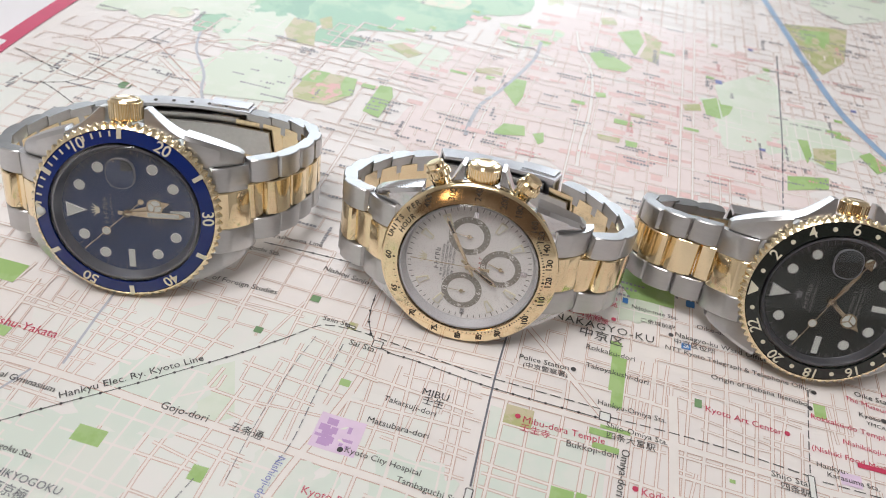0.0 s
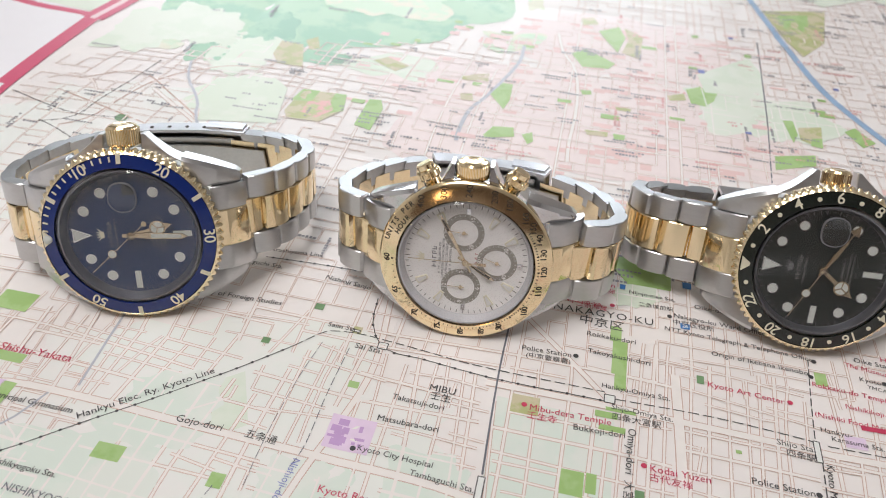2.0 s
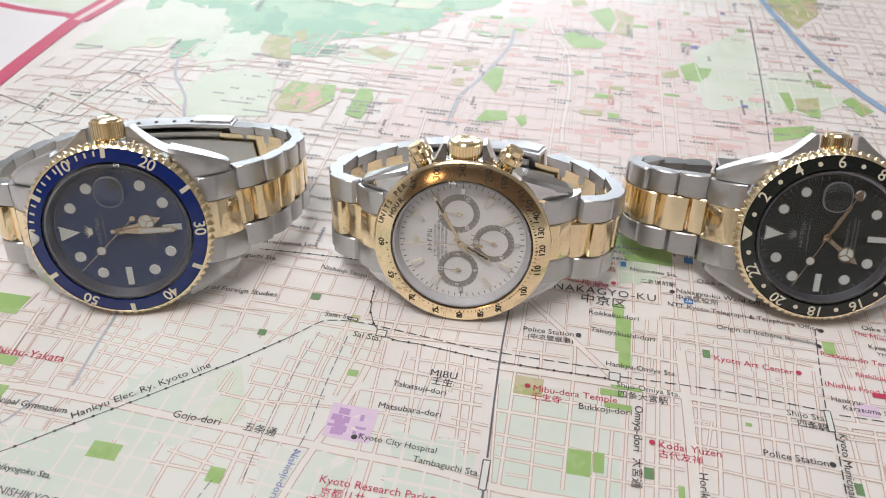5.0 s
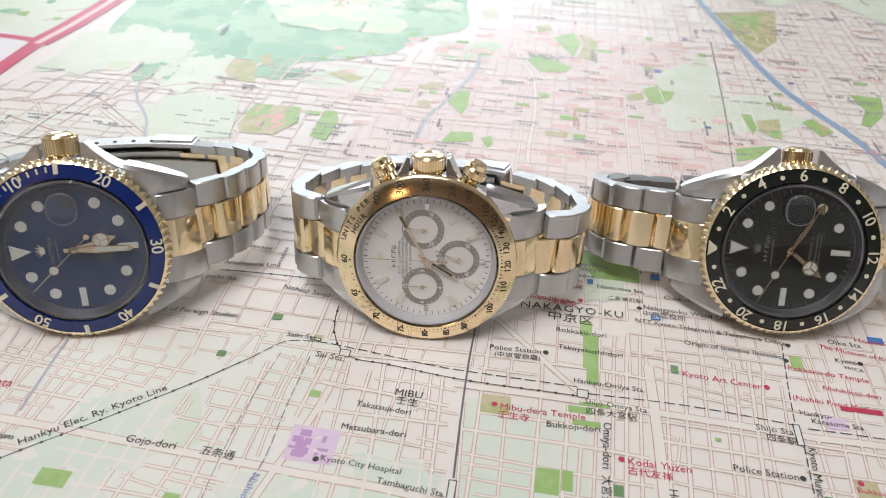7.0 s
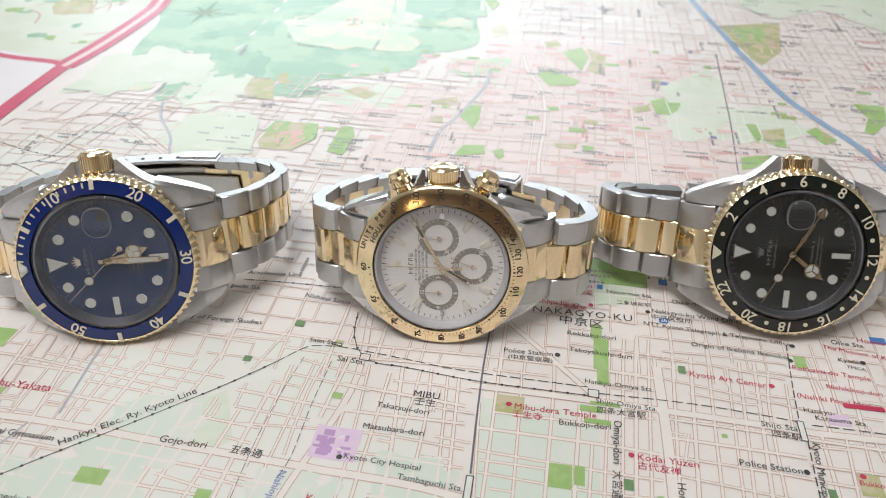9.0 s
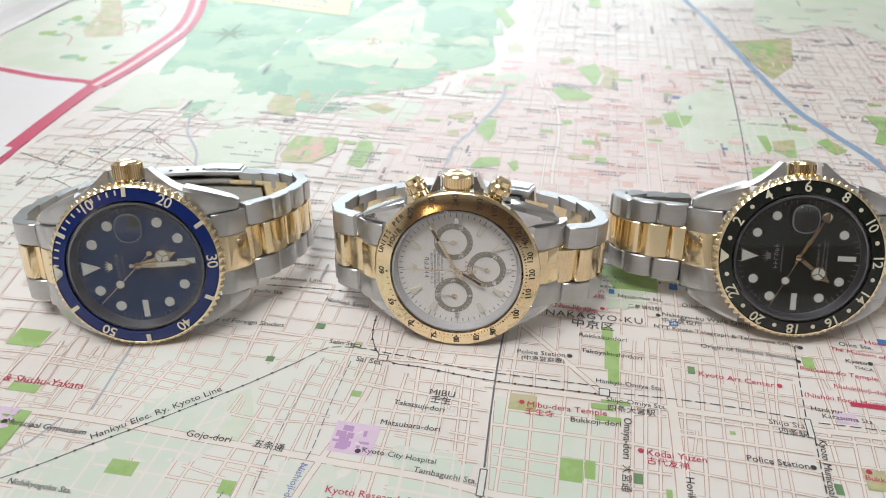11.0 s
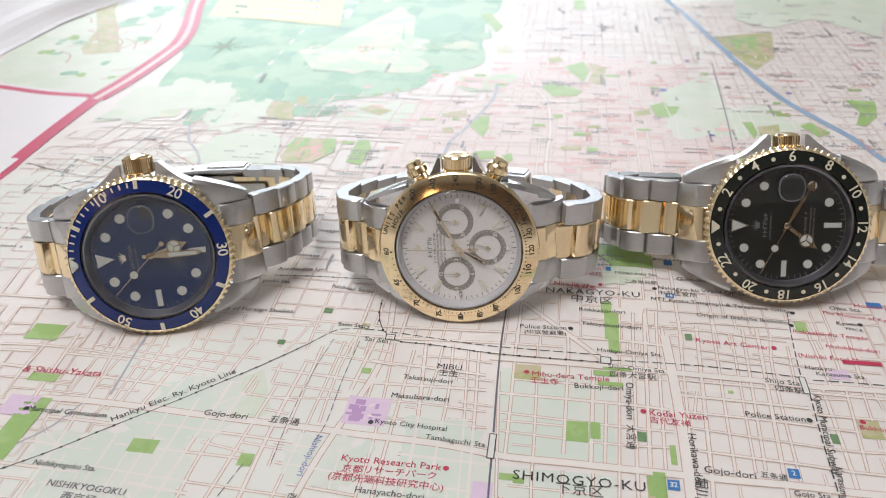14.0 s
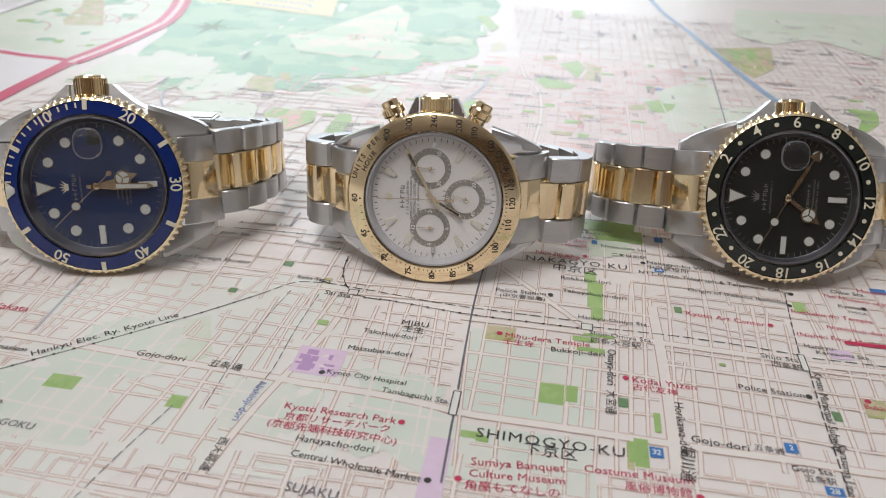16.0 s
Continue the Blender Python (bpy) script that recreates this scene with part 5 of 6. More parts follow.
patch(-21.2, -30.2, 9.5, 8.4, VIOLET)
patch(2.3, -59.6, 4.1, 19.7, VIOLET)
patch(8.6, -48.6, 3.8, 1.7, PARK)
patch(35.1, -17.5, 6.4, 1.0, PARK)
patch(10.5, -49.5, 2.2, 1.5, PARK)
patch(47.3, 26.8, 10.1, 6.3, PARK)
patch(5.6, -40.6, 1.4, 6.6, BOX_WHITE)
patch(33.0, -14.5, 2.3, 2.2, BOX_WHITE)
patch(-17.9, -5.0, 2.2, 2.0, BOX_WHITE)
patch(75.4, -23.2, 1.3, 5.4, BOX_WHITE)
patch(-24.8, -1.2, 2.1, 0.7, BOX_WHITE)
patch(91.0, -16.2, 8.5, 1.3, RED_INK)
patch(84.3, -19.9, 4.3, 3.2, VIOLET)
park(-5.4, 131.4, 5.1, 3.8, 25, OLIVE)
park(-5.3, 116.5, 5.8, 4.3, 32, OLIVE)
park(-114.7, 83.5, 4.2, 4.5, 35, PARK_DARK)
park(6.0, 244.8, 14.4, 32.7, 37, HILL_DARK)
wood([(-65.0, 96.7), (-61.9, 111.9), (-46.9, 110.4), (-46.0, 99.8), (-52.6, 91.1), (-63.4, 92.4)], OLIVE)
wood([(-64.5, 104.0), (-62.0, 112.2), (-56.0, 111.8), (-57.5, 104.0)], PARK)
wood([(-51.0, 104.0), (-50.5, 111.0), (-46.5, 110.6), (-45.8, 99.5), (-50.0, 97.0)], PARK)
wood([(-60.0, 97.0), (-58.5, 104.0), (-51.5, 105.5), (-49.0, 99.5), (-54.0, 93.5)], ROSE)
wood([(-40.8, 91.2), (-38.4, 108.9), (-34.3, 108.9), (-32.9, 102.8), (-35.2, 88.5)], PARK)
wood([(-78.9, 137.5), (-78.4, 148.8), (-69.5, 146.9), (-65.9, 128.6), (-75.8, 130.3)], OLIVE)
wood([(-69.4, 150.8), (-65.5, 154.8), (-62.9, 145.0), (-66.4, 143.1)], OLIVE)
wood([(-41.4, 138.7), (-36.5, 142.5), (-27.7, 136.6), (-32.4, 131.5)], OLIVE)
wood([(2.8, 120.4), (7.1, 129.6), (10.8, 128.9), (9.8, 117.2), (7.6, 109.9)], PARK)
wood([(33.4, 159.2), (39.3, 164.1), (49.9, 153.2), (47.0, 148.1), (37.1, 148.1)], PARK)
wood([(46.0, 183.0), (55.1, 189.1), (56.5, 178.0), (51.9, 163.3), (48.4, 174.0)], PARK)
wood([(57.2, 188.0), (64.0, 180.7), (60.0, 159.2), (53.5, 163.3), (57.5, 176.0)], OLIVE)
wood([(40.0, 188.0), (46.5, 190.5), (45.0, 198.0), (39.5, 195.0)], OLIVE)
wood([(122.1, 220.5), (151.7, 225.9), (140.8, 190.0), (127.6, 174.1), (125.1, 187.7)], OLIVE)
wood([(125.5, 216.0), (142.0, 219.5), (136.5, 197.0), (128.5, 190.5)], PARK)
wood([(74.3, 136.3), (80.2, 140.0), (79.5, 124.6), (74.4, 125.8)], PARK)
wood([(80.6, 139.0), (86.0, 136.4), (83.0, 129.0), (80.2, 126.0)], PARK)
wood([(66.5, 130.5), (73.0, 133.0), (73.0, 128.0), (67.0, 126.5)], OLIVE)
wood([(150.8, 138.5), (161.7, 136.7), (159.3, 129.7), (156.0, 122.0), (148.1, 113.3), (145.4, 114.8), (151.5, 126.3)], PARK)
wood([(124.9, 114.7), (129.5, 117.9), (133.5, 108.5), (128.0, 104.6)], PARK)
wood([(105.1, 119.4), (108.6, 119.4), (107.8, 109.9), (104.8, 104.0)], PARK)
wood([(109.1, 114.8), (117.6, 116.5), (113.8, 101.8), (107.7, 106.5)], OLIVE)
wood([(112.0, 108.0), (115.6, 108.6), (113.9, 102.0), (110.2, 103.2)], PARK)
wood([(96.2, 94.6), (110.0, 97.0), (108.3, 90.3), (94.4, 86.2)], PARK)
wood([(63.4, 290.2), (69.7, 290.2), (67.2, 270.5), (61.3, 271.9)], PARK)
wood([(10.4, 266.2), (16.6, 269.5), (21.7, 243.8), (17.6, 234.9)], PARK)
wood([(-5.3, 133.8), (2.0, 136.5), (1.8, 130.2), (-3.2, 129.6)], OLIVE)
wood([(-7.8, 118.5), (-3.5, 119.5), (-3.0, 114.5), (-6.8, 114.3)], OLIVE)
wood([(1.4, 92.0), (4.5, 97.9), (11.2, 98.2), (11.5, 92.3), (2.0, 90.2)], PARK)
wood([(13.9, 94.1), (17.4, 96.2), (17.6, 90.5), (15.7, 88.5)], PARK)
wood([(34.9, 101.0), (42.7, 100.5), (42.0, 97.4), (35.4, 98.1)], OLIVE)
wood([(44.2, 100.0), (48.3, 99.4), (47.6, 96.3), (44.3, 96.2)], PARK)
wood([(46.8, 118.4), (52.3, 118.1), (51.6, 115.7), (46.9, 116.3)], OLIVE)
wood([(35.1, 129.0), (39.0, 129.3), (38.9, 126.2), (35.6, 125.7)], PARK)
wood([(38.4, 35.8), (51.9, 34.2), (49.5, 24.3), (40.9, 24.2), (38.1, 30.3)], PARK)
wood([(-76.8, 208.7), (-66.4, 220.6), (-52.6, 249.4), (-33.6, 285.2), (-29.5, 275.4), (-29.8, 207.3), (-41.5, 189.6), (-68.4, 186.0)], HILL_PINK)
wood([(-31.0, 272.4), (-24.6, 266.0), (-23.6, 216.8), (-27.4, 216.9)], HILL_PINK)
wood([(-52.0, 214.0), (-47.0, 220.0), (-41.0, 212.0), (-46.0, 205.0)], ROSE)
wood([(-93.8, 103.0), (-90.9, 114.9), (-73.2, 118.3), (-67.5, 111.9), (-65.7, 88.0), (-90.8, 86.0)], PALE_GREEN)
wood([(80.8, 150.1), (104.7, 169.1), (106.5, 154.2), (102.3, 133.8), (81.0, 135.7)], PALE_GREEN)
# corner tint: pale green print plus the tilted paper's shade, as colour
wood([(159.0, 311.1), (140.5, 248.0), (152.5, 231.4), (179.6, 246.6), (198.5, 214.8), (250.0, 307.2)], PALE_GREEN)
# mint areas: faint green print, and cooler light put into the colour
zone(-52.0, -34.0, 96.0, 62.0, 70, MINT)
zone(-110.0, 60.0, 90.0, 90.0, 71, MINT)
zone(33.0, 109.4, 140.5, 70.3, 50, PINK)
zone(52.0, 169.5, 76.9, 63.3, 51, PINK)
zone(-61.0, 281.6, 157.2, 273.4, 52, HILL)
zone(-116.6, 378.1, 134.5, 213.4, 53, HILL)
zone(-19.5, 312.6, 84.2, 202.6, 54, HILL)
zone(-89.6, 135.2, 22.9, 30.6, 55, PALE_GREEN)
zone(-84.6, 105.2, 26.3, 25.8, 56, PALE_GREEN)
zone(-60.1, -28.5, 21.2, 20.5, 57, MINT_GREEN)
zone(-72.5, -45.8, 34.4, 19.3, 58, MINT_GREEN)
zone(-28.3, -43.9, 15.9, 15.2, 59, MINT_GREEN)
on_map("tinted_area", outline_bm([(8.6, -16.5), (33.5, -20.5), (30.2, -46.0), (5.8, -42.5)]), MINT_GREEN, 0.036)
on_map("tinted_area", outline_bm([(5.0, -45.5), (30.0, -48.5), (28.5, -62.0), (3.5, -60.0)]), MINT_GREEN, 0.037)
on_map("tinted_area", outline_bm([(-56.0, -22.5), (-46.5, -16.5), (-42.0, -30.5), (-46.0, -33.0), (-66.0, -29.5)]), PALE_GREEN, 0.038)
zone(-4.4, -44.6, 17.9, 23.6, 61, MINT_GREEN)
zone(-131.0, 150.0, 27.7, 37.7, 62, PALE_GREEN)
zone(-112.3, 157.7, 29.4, 35.0, 63, PALE_GREEN)
zone(-44.4, 200.6, 53.4, 41.4, 64, HILL_PINK)
zone(98.7, 121.0, 45.9, 33.4, 65, PALE_GREEN)
zone(42.9, 21.2, 10.6, 11.1, 66, PALE_GREEN)
river([(114.0, 340.0), (114.5, 290.0), (117.8, 262.0), (120.0, 226.0), (122.8, 185.3), (124.8, 159.4), (127.6, 140.2), (132.7, 122.8), (139.0, 104.1), (142.5, 84.6)], 2.8)
boundary([(-164.9, 370.6), (-152.9, 297.0), (-143.6, 250.0), (-142.0, 220.0), (-148.4, 180.0), (-155.0, 154.5)], 9.6, True)
boundary([(-155.0, 156.0), (-158.6, 124.2), (-160.6, 100.7), (-162.8, 73.7), (-166.1, 42.3)], 6.2, False)
boundary([(-155.5, 157.5), (-167.3, 160.0), (-180.0, 162.5), (-199.1, 169.2), (-222, 178.0)], 3.6, False)
railway([(-95.4, -46.6), (-90.3, -43.8), (-84.9, -40.6), (-75.5, -34.2), (-66.0, -28.1), (-55.8, -21.1), (-47.7, -15.4), (-37.8, -7.7)], )
railway([(-21.2, 10.5), (-21.4, 3.1), (-19.7, -2.7), (-16.6, -6.4), (-8.3, -8.1), (7.8, -11.8), (31.7, -15.1)], )
dashes([(-37.8, -7.7), (-34.6, -4.8), (-30.9, -2.1), (-23.9, -2.0), (-16.8, -3.3), (-8.4, -5.5), (5.2, -8.7), (32.1, -12.6)], 0.55)
dashes([(34.3, -14.4), (55.0, -16.8), (75.6, -20.7)], 0.55)
dashes([(78.0, -21.4), (92.0, -23.5), (100.0, -24.8)], 0.55)
dashes([(81.0, 3.6), (77.9, -9.7), (75.6, -20.7)], 0.56)
dashes([(75.6, -25.8), (73.2, -38.4), (70.8, -52.7), (69.7, -59.1)], 0.6)
dashes([(-25.3, -6.7), (-27.7, -20.2), (-29.5, -33.7), (-31.5, -39.8)], 0.4)
dashes([(-31.7, -5.8), (-34.7, -16.9), (-37.5, -31.4), (-39.2, -45.1)], 0.3)
dashes([(-44.8, -45.1), (-49.3, -56.9), (-52.8, -66.8)], 0.4)
main_line([(12.2, 13.1), (9.3, -5.8), (7.5, -22.0), (6.1, -36.8)], )
main_line([(5.4, -44.0), (4.7, -50.9), (3.8, -60.1)], )
avenue([(6.2, -13.0), (31.6, -16.4), (75.3, -23.2), (94.7, -25.8)], 2.0)
avenue([(-110.8, -27.5), (-103.6, -26.5), (-92.5, -25.5), (-72.1, -28.4), (-57.5, -31.1), (-40.8, -34.0), (-19.9, -37.4), (-4.5, -40.1), (8.0, -43.3), (20.2, -45.0), (31.0, -46.6), (41.5, -48.2), (51.9, -49.7), (64.1, -51.2), (81.6, -53.9)], 2.0)
avenue([(48.5, -5.6), (46.7, -25.3), (44.7, -41.8), (42.7, -55.7)], 2.4)
avenue([(-18.0, 10.5), (-19.6, -14.4), (-29.6, -42.7), (-34.9, -60.7)], 1.6)
avenue([(15.6, 8.1), (24.5, -3.6), (32.2, -14.1)], 1.5)
street([(17.7, -7.9), (17.1, -15.6), (14.3, -39.8), (13.0, -49.4), (12.4, -56.2)], 0.62)
street([(25.3, -5.7), (24.4, -13.9), (20.0, -42.8)], 0.75)
street([(29.7, -17.8), (25.2, -45.1)], 0.9)
street([(30.9, -28.6), (28.0, -45.1)], 0.7)
street([(39.2, 3.4), (37.7, -5.7), (30.6, -46.8), (29.0, -55.9)], 0.62)
street([(42.6, 3.4), (41.1, -4.8), (34.1, -46.8), (32.7, -55.9)], 0.75)
street([(45.5, 3.4), (44.1, -3.9), (36.8, -46.1)], 0.9)
street([(48.4, 3.4), (47.3, -2.1), (39.7, -46.7)], 0.7)
street([(8.1, -18.0), (6.3, -47.7), (5.8, -56.3)], 0.62)
street([(13.4, -2.3), (9.9, -30.2), (8.0, -44.2)], 0.75)
street([(7.9, -25.0), (33.6, -28.6), (44.1, -30.6)], 0.9)
street([(7.7, -30.9), (32.5, -35.3), (43.6, -37.0)], 0.7)
street([(7.5, -36.3), (29.0, -40.0), (42.2, -41.3)], 0.62)
street([(11.0, -20.5), (35.4, -23.6)], 0.75)
street([(28.8, -5.7), (48.7, -9.6)], 0.9)
street([(11.3, -8.0), (23.8, -9.6)], 0.7)
street([(29.2, 1.5), (50.5, -2.3)], 0.62)
street([(52.2, -5.6), (46.2, -39.8), (43.2, -55.7)], 0.75)
street([(57.0, -2.0), (48.5, -46.9), (46.7, -55.7)], 0.9)
street([(61.8, 3.5), (60.6, -3.8), (56.2, -29.1), (53.0, -47.9)], 0.7)
street([(64.5, -5.5), (56.9, -47.9)], 0.62)
street([(67.8, -3.3), (59.0, -47.3)], 0.75)
street([(71.2, -3.3), (62.4, -47.2), (61.0, -54.2)], 0.9)
street([(73.9, -5.5), (70.1, -18.6), (64.8, -50.1)], 0.7)
street([(76.4, -9.7), (73.5, -23.3)], 0.62)
street([(83.0, -5.4), (81.1, -23.9)], 0.75)
street([(79.1, -23.9), (75.6, -47.6), (74.4, -54.0)], 0.9)
street([(84.0, -23.9), (78.6, -47.6)], 0.7)
street([(88.0, -21.5), (83.7, -41.8)], 0.62)
street([(87.1, -5.4), (84.6, -21.3)], 0.75)
street([(91.5, -7.5), (88.1, -23.1)], 0.9)
street([(50.9, -2.1), (76.8, -8.2)], 0.7)
street([(49.3, -9.2), (76.8, -16.7), (93.6, -19.8)], 0.62)
street([(47.7, -21.1), (73.8, -25.1)], 0.75)
street([(46.5, -26.0), (73.8, -30.3)], 0.9)
street([(45.9, -30.9), (72.8, -35.5), (88.6, -39.0)], 0.7)
street([(47.1, -35.8), (71.5, -41.3), (86.4, -43.6)], 0.62)
street([(47.5, -42.2), (70.4, -46.6), (83.8, -49.2)], 0.75)
street([(76.1, -25.4), (93.5, -28.4)], 0.9)
street([(73.7, -32.0), (90.6, -34.5)], 0.7)
street([(-28.8, -6.5), (-33.6, -34.1), (-36.4, -48.7), (-37.9, -56.9)], 0.62)
street([(-34.0, -8.5), (-37.9, -36.8)], 0.75)
street([(-21.3, -5.6), (-25.4, -23.6)], 0.9)
street([(-19.2, -10.9), (-21.4, -25.8)], 0.7)
street([(-16.6, -7.3), (-18.7, -36.6), (-21.3, -54.3)], 0.62)
street([(-11.8, -10.0), (-14.0, -25.7), (-15.6, -36.5), (-18.0, -54.2)], 0.75)
street([(-9.0, -7.3), (-10.2, -36.5), (-12.6, -54.1)], 0.9)
street([(-2.5, -8.3), (-3.3, -23.4), (-5.6, -40.5), (-7.3, -54.1)], 0.7)
street([(1.2, -10.0), (-0.3, -37.8), (-1.4, -54.0)], 0.62)
street([(3.7, -10.8), (1.9, -36.3), (0.4, -54.0)], 0.75)
street([(-44.7, -16.4), (-20.9, -21.1), (4.9, -24.1)], 0.9)
street([(-43.6, -21.3), (-27.4, -24.4)], 0.7)
street([(-41.5, -26.0), (-15.5, -27.3), (4.8, -30.8)], 0.62)
street([(-38.4, -44.7), (-23.5, -47.6), (-9.3, -50.4), (3.4, -52.6)], 0.75)
street([(-21.7, -13.6), (5.0, -19.2)], 0.9)
street([(-35.1, -10.8), (-15.8, -15.4)], 0.7)
street([(-21.8, -31.2), (-15.6, -32.5), (4.7, -35.5)], 0.62)
street([(-39.6, -39.4), (-25.2, -41.8)], 0.75)
street([(-13.6, -42.5), (4.6, -45.5)], 0.9)
street([(-35.0, -50.1), (-21.4, -52.9)], 0.7)
street([(-76.1, -4.6), (-78.9, -29.4)], 0.62)
street([(-72.7, -6.6), (-76.9, -28.5)], 0.75)
street([(-66.4, -8.5), (-71.7, -28.4)], 0.9)
street([(-61.3, -10.6), (-67.7, -28.4)], 0.7)
street([(-55.9, -7.5), (-58.2, -17.1)], 0.62)
street([(-50.7, -5.5), (-54.3, -17.9)], 0.75)
street([(-96.3, -2.6), (-97.1, -25.4)], 0.9)
street([(-102.5, -4.3), (-104.8, -19.1)], 0.7)
street([(-86.8, -4.2), (-90.0, -25.3)], 0.62)
street([(-48.1, -18.8), (-54.0, -41.3), (-56.0, -54.6)], 0.75)
street([(-53.1, -20.6), (-60.4, -54.7)], 0.9)
street([(-59.1, -25.9), (-64.5, -54.7)], 0.7)
street([(-64.8, -29.9), (-68.5, -54.8)], 0.62)
street([(-42.6, -22.3), (-50.4, -54.5)], 0.75)
street([(-37.1, -14.6), (-40.8, -34.0), (-43.8, -54.5)], 0.9)
street([(-73.8, -36.8), (-76.5, -54.9)], 0.7)
street([(-82.5, -41.8), (-84.1, -55.0)], 0.62)
street([(-114.5, -5.9), (-97.3, -7.8), (-75.7, -12.6), (-57.6, -17.1)], 0.75)
street([(-110.4, -13.7), (-76.8, -19.9), (-66.7, -21.9)], 0.9)
street([(-73.2, -39.3), (-43.2, -44.0)], 0.7)
street([(-76.7, -45.1), (-55.1, -49.5), (-34.5, -53.1)], 0.62)
street([(-68.8, -33.3), (-37.4, -39.0)], 0.75)
street([(-67.0, -49.6), (-54.2, -52.4)], 0.9)
street([(-84.7, -49.3), (-69.9, -52.2)], 0.7)
street([(-78.5, -14.9), (-59.9, -18.7)], 0.62)
street([(-66.9, -8.9), (-48.1, -13.0)], 0.75)
street([(-98.0, -37.1), (-82.0, -40.2)], 0.9)
street([(-50.5, -24.4), (-37.3, -27.0)], 0.7)
street([(-90.7, -26.6), (-91.1, -33.7), (-85.0, -40.2), (-87.6, -43.4)], 0.62)
side_street([(-99.5, 2.2), (-101.8, -7.6)])
side_street([(-93.3, -0.9), (-94.9, -10.3), (-96.1, -18.5)])
side_street([(-73.0, -3.5), (-75.9, -15.8), (-78.8, -24.8), (-81.1, -31.2)])
side_street([(-65.4, -5.0), (-69.8, -11.9), (-73.3, -19.9)])
side_street([(-50.6, 1.7), (-51.8, -9.5), (-53.4, -18.7)])
side_street([(-36.7, 4.1), (-42.8, -10.6)])
side_street([(-68.0, 2.3), (-56.8, 1.3), (-35.7, -0.7)])
side_street([(-90.5, -6.8), (-75.0, -10.5), (-52.9, -15.0)])
side_street([(-80.5, -6.2), (-82.9, -14.5), (-85.0, -24.2)])
side_street([(-42.9, -14.3), (-44.6, -28.4), (-46.0, -34.3)])
side_street([(-36.9, -11.2), (-37.4, -21.5), (-39.0, -27.7)])
side_street([(-28.3, -5.4), (-30.4, -16.3), (-31.9, -28.8), (-32.4, -33.3)])
side_street([(-26.6, -5.1), (-29.0, -16.1), (-30.5, -28.0), (-31.0, -33.7)])
side_street([(-17.6, -7.1), (-19.8, -16.4), (-21.0, -25.5)])
side_street([(-32.4, -12.1), (-27.6, -13.4), (-21.7, -14.8), (-16.0, -15.5)])
side_street([(-37.7, -13.6), (-30.6, -15.2)])
side_street([(-42.2, -15.6), (-36.8, -17.1)])
side_street([(-42.7, -22.1), (-37.6, -22.9), (-28.8, -23.8)])
side_street([(-44.3, -25.1), (-37.1, -27.1), (-32.1, -28.2)])
side_street([(-26.6, -18.7), (-19.1, -20.5), (-12.9, -22.5)])
side_street([(-43.7, -29.6), (-38.1, -31.1)])
side_street([(-32.5, -6.3), (-25.1, -8.9), (-16.7, -10.8)])
side_street([(-46.6, -17.0), (-47.7, -24.1), (-55.6, -28.5)])
side_street([(-52.4, -31.9), (-53.1, -39.9)])
side_street([(-46.0, -34.3), (-47.1, -41.6)])
side_street([(-38.4, -35.8), (-39.5, -45.7)])
side_street([(-55.0, -39.0), (-45.5, -41.9)])
side_street([(-46.4, -39.2), (-40.0, -40.7), (-34.3, -41.8)])
side_street([(-15.8, -7.6), (-17.6, -16.8), (-18.7, -23.9)])
side_street([(-11.8, -7.9), (-11.9, -13.9), (-13.5, -18.4), (-15.3, -28.7), (-15.4, -37.8)])
side_street([(-5.0, -9.3), (-6.2, -17.5), (-8.8, -30.4)])
side_street([(0.2, -10.8), (-1.8, -21.1), (-3.9, -32.3), (-5.3, -38.4)])
side_street([(5.4, -11.6), (3.6, -21.1), (1.7, -32.2), (1.1, -38.2)])
side_street([(12.7, -10.0), (10.1, -20.3), (8.8, -29.5), (7.7, -40.3)])
side_street([(17.5, -13.7), (15.5, -29.3), (14.1, -39.5)])
side_street([(25.3, -19.7), (21.7, -32.3), (20.5, -38.8)])
side_street([(28.7, -22.6), (26.7, -32.9)])
side_street([(-10.9, -12.3), (-1.3, -13.2), (6.6, -15.1)])
side_street([(-1.9, -19.7), (6.9, -21.3)])
side_street([(-1.2, -27.6), (6.2, -29.2)])
side_street([(8.7, -25.7), (16.6, -26.7), (25.9, -28.7), (31.3, -29.6)])
side_street([(7.9, -33.3), (15.0, -34.2), (22.1, -35.2)])
side_street([(-16.4, -28.2), (-9.4, -29.8)])
side_street([(-3.9, -32.9), (2.3, -33.4)])
side_street([(40.7, -0.9), (38.4, -11.8)])
side_street([(43.6, -1.3), (41.2, -12.1)])
side_street([(52.8, -2.4), (50.7, -13.8), (47.1, -28.0), (44.9, -36.0)])
side_street([(57.1, 0.5), (53.3, -16.2), (51.3, -25.0), (47.9, -35.6)])
side_street([(62.1, 0.4), (58.5, -20.3), (57.1, -28.7), (55.1, -34.8)])
side_street([(66.8, 0.2), (64.4, -18.2), (62.5, -28.6)])
side_street([(71.9, -3.0), (70.9, -19.4), (68.3, -30.4)])
side_street([(74.7, -5.7), (74.5, -19.0)])
side_street([(84.3, -0.6), (84.0, -11.0)])
side_street([(78.7, -21.1), (76.9, -32.3)])
side_street([(83.3, -21.8), (81.6, -31.8)])
side_street([(89.7, -21.7), (89.1, -30.9)])
side_street([(50.8, -0.3), (61.8, -1.2), (74.3, -2.7), (78.8, -3.2)])
side_street([(50.0, -5.5), (55.6, -6.6)])
side_street([(49.3, -10.0), (59.8, -11.2), (71.1, -13.3), (77.0, -14.0)])
side_street([(53.8, -13.4), (65.4, -16.1), (76.2, -16.8)])
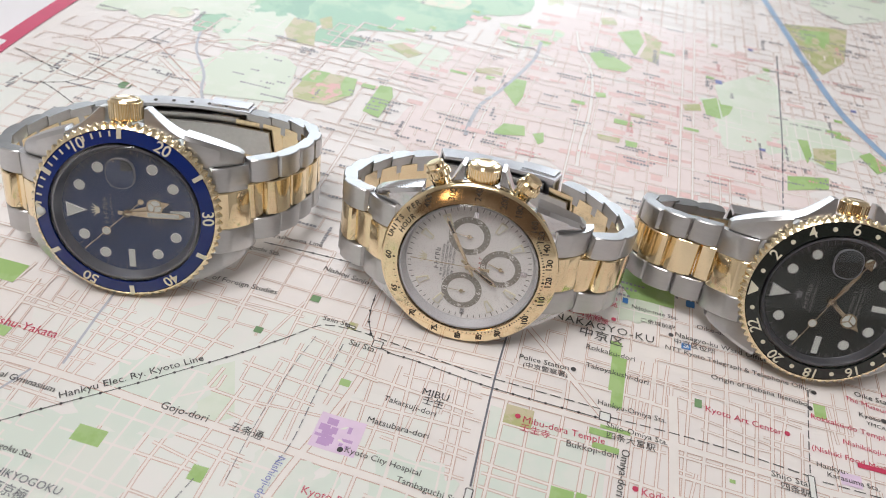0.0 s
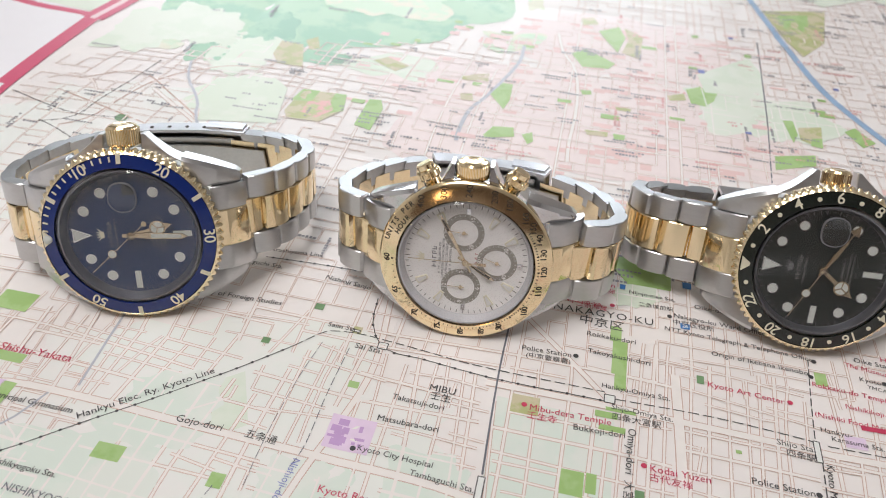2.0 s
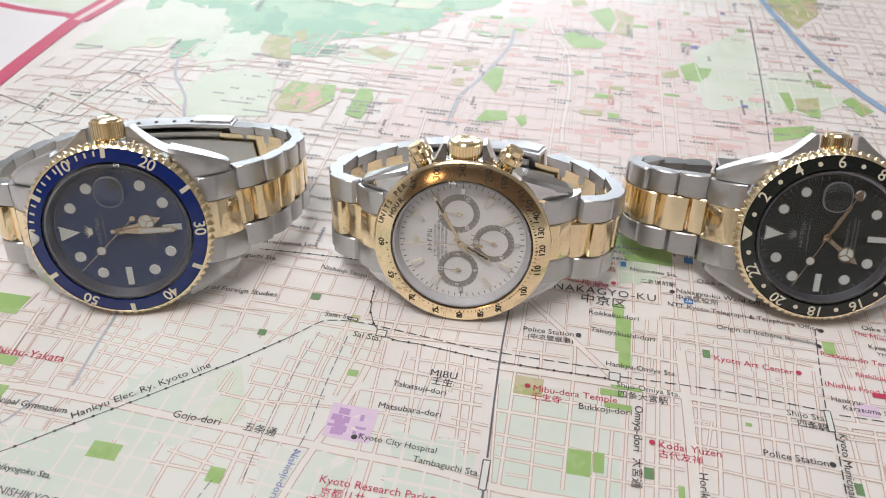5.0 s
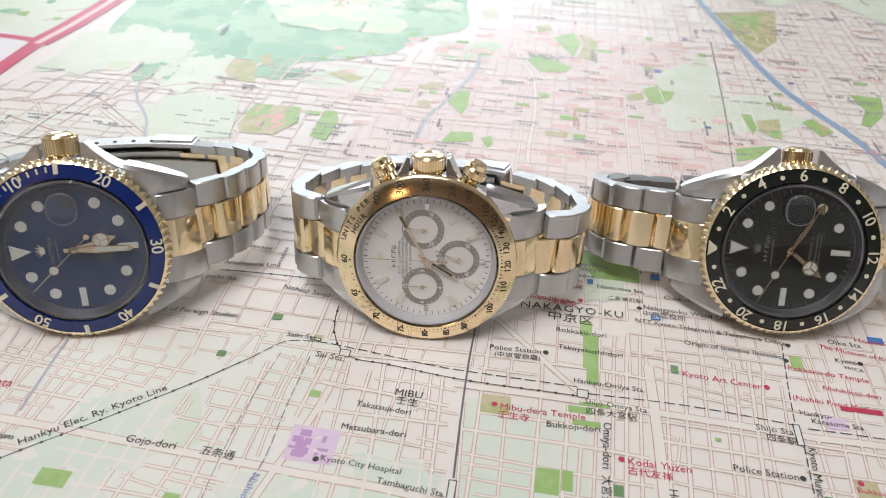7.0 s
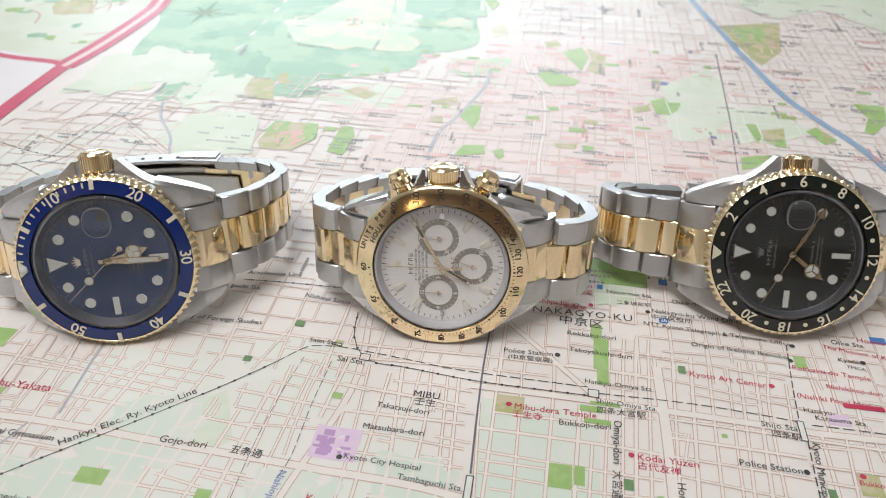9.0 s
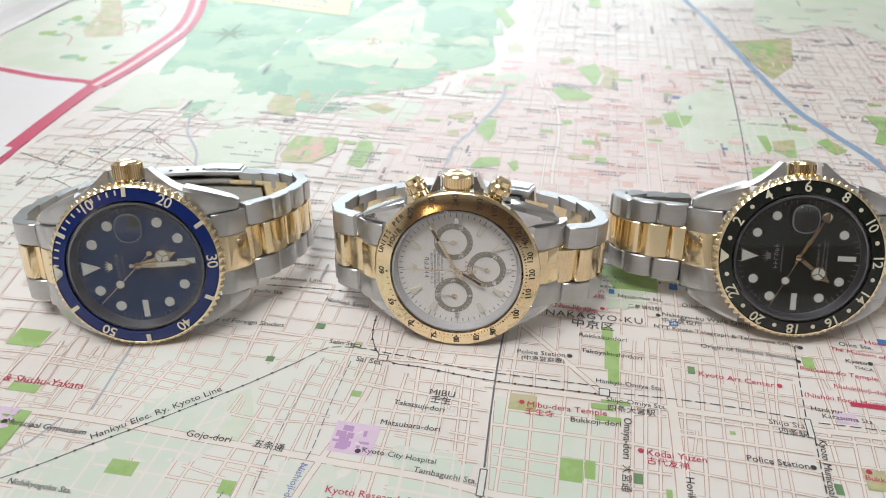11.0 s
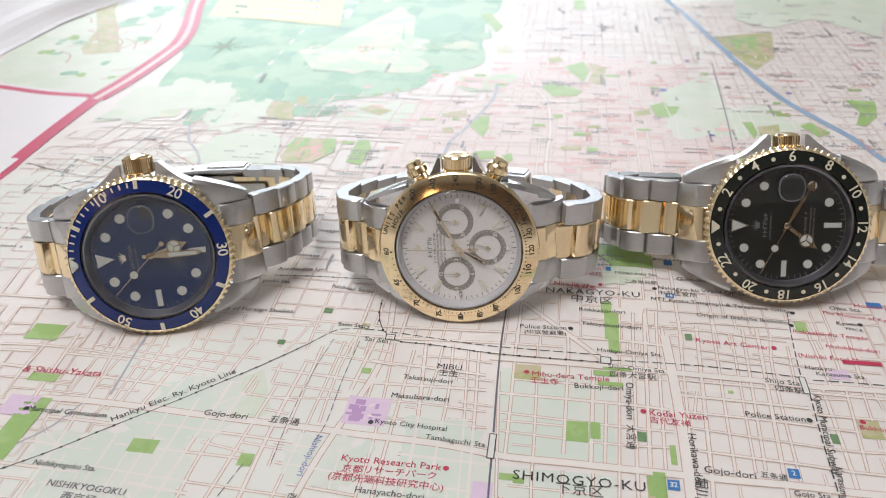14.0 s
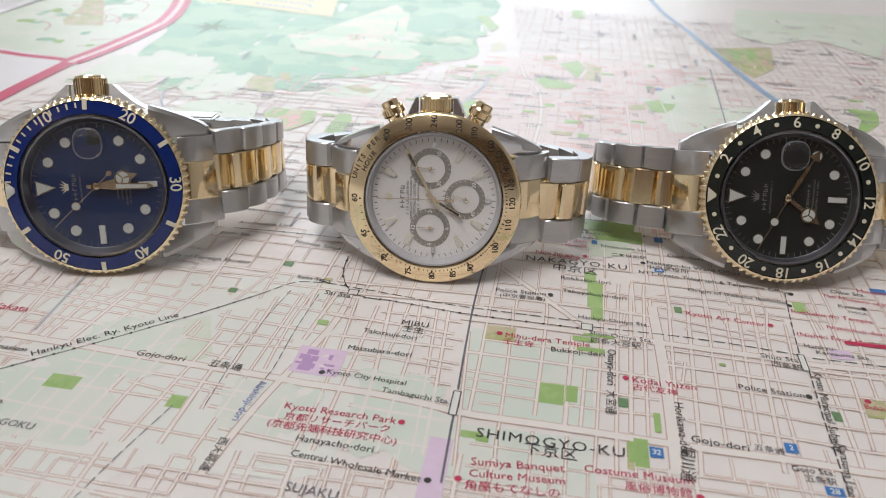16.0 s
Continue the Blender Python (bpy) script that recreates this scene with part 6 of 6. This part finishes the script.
side_street([(45.5, -21.2), (58.1, -22.3), (68.8, -24.2)])
side_street([(47.1, -24.6), (57.2, -26.8), (65.2, -28.3), (74.1, -29.7)])
side_street([(38.5, -20.8), (45.5, -21.2)])
side_street([(45.3, -29.5), (56.7, -31.7)])
side_street([(75.9, -23.3), (93.0, -25.1)])
side_street([(75.4, -27.1), (91.6, -28.9)])
side_street([(81.9, -4.7), (86.9, -5.2)])
side_street([(39.5, -16.6), (38.2, -29.1)])
side_street([(43.8, -17.4), (42.0, -29.2)])
back_streets()
stream([(-106.0, 125.8), (-103.2, 114.0), (-97.7, 104.0), (-94.0, 96.3), (-92.4, 89.3), (-88.1, 79.4)], 0.9)
stream([(15.1, 162.7), (12.5, 146.0), (2.0, 119.6), (-3.6, 108.8), (-6.5, 95.3), (-7.2, 87.2)], 1.3)
avenue([(29.2, 177.3), (30.3, 160.4), (34.3, 143.3), (33.2, 117.1), (29.2, 91.4), (28.1, 80.1)], 1.5)
stream([(-79.8, -24.7), (-78.9, -5.7), (-77.0, 14.6)], 0.55)
stream([(-85.1, -27.2), (-89.3, -34.6), (-94.3, -39.1)], 0.5)
lane([(-131.5, 75.8), (-124.2, 82.4), (-113.1, 108.7), (-94.9, 123.7), (-71.6, 125.9)], 0.5)
lane([(-141.9, 97.8), (-117.2, 86.6), (-86.0, 71.7), (-70.6, 58.8)], 0.5)
lane([(-138.5, 106.3), (-121.0, 114.4), (-104.8, 101.2), (-90.9, 87.0)], 0.5)
railway([(-155.9, 94.6), (-143.7, 88.9), (-131.0, 83.8), (-123.8, 83.2), (-112.0, 83.5)], )
railway([(-139.9, 76.3), (-129.7, 81.1), (-125.7, 93.5), (-120.8, 108.3), (-116.5, 124.2)], )
railway([(-138.8, 77.8), (-132.0, 74.1), (-123.3, 68.3)], )
railway([(-51.9, 22.0), (-38.0, 21.0), (-23.7, 19.4)], )
main_line([(111.8, 185.8), (103.8, 141.2), (99.5, 117.8), (93.6, 89.4), (88.0, 62.0)], )
avenue([(-111.4, 103.5), (-93.5, 86.8), (-84.0, 77.0)], 1.6)
street([(-148.9, 104.7), (-139.6, 109.6), (-130.2, 101.0), (-128.2, 90.3)], 0.8)
street([(-94.2, 83.4), (-80.4, 122.8), (-66.5, 147.4)], 0.8)
place("Arashiyama Line", -51.5, 25.0, 14.0, -2.0, INK)
place("guchi Sta.", -54.6, 19.4, 8.0, -6.0, INK)
place("神泉苑", 31.9, 20.9, 5.6, -6.0, RED_INK)
place("garden", 31.2, 23.4, 6.4, -5.0, RED_INK)
place("二条陣屋", 27.4, 14.9, 7.6, -7.0, RED_INK)
place("二条城前駅", 43.0, 16.9, 8.4, -7.0, INK)
place("Oike Sta.", 91.8, 4.6, 7.6, -10.0, INK)
patch(56.3, 25.6, 2.2, 2.4, BOX_BLUE)
patch(39.6, 22.9, 1.4, 1.9, BOX_BLUE)


def sign_number(words, x, y):
    on_map("sign_number", text_bm(words, 1.7, Matrix.Translation((x, y, 0)) @ Matrix.Rotation(GRID, 4, "Z"), 0.0, 2, "CENTER", 0.9, 0.02), BOX_WHITE, 0.2)


for words, x, y in (("32", 40.3, -50.8), ("2", 64.1, -48.2), ("26", 53.4, 10.5), ("28", 67.8, -57.8)):
    sign_number(words, x, y)
dot(-3.7, -46.5, RED_INK)
dot(38.4, -31.0, RED_INK)
dot(73.0, -10.5, RED_INK)
dot(26.3, -2.7, INK)
dot(-20.0, -33.6, INK)
dot(72.5, -33.9, INK)
dot(-97.1, -28.8, INK)
dot(14.4, -18.3, RED_INK)
dot(1.6, -59.7, INK)
dot(80.1, -1.9, INK)
dot(82.2, 3.1, INK)
dot(96.5, -2.3, INK)
dot(6.5, -59.0, RED_INK)
dot(45.3, -60.4, RED_INK)
dot(83.2, -34.6, RED_INK)
dot(50.1, 13.5, INK)
dot(36.3, 15.5, RED_INK)
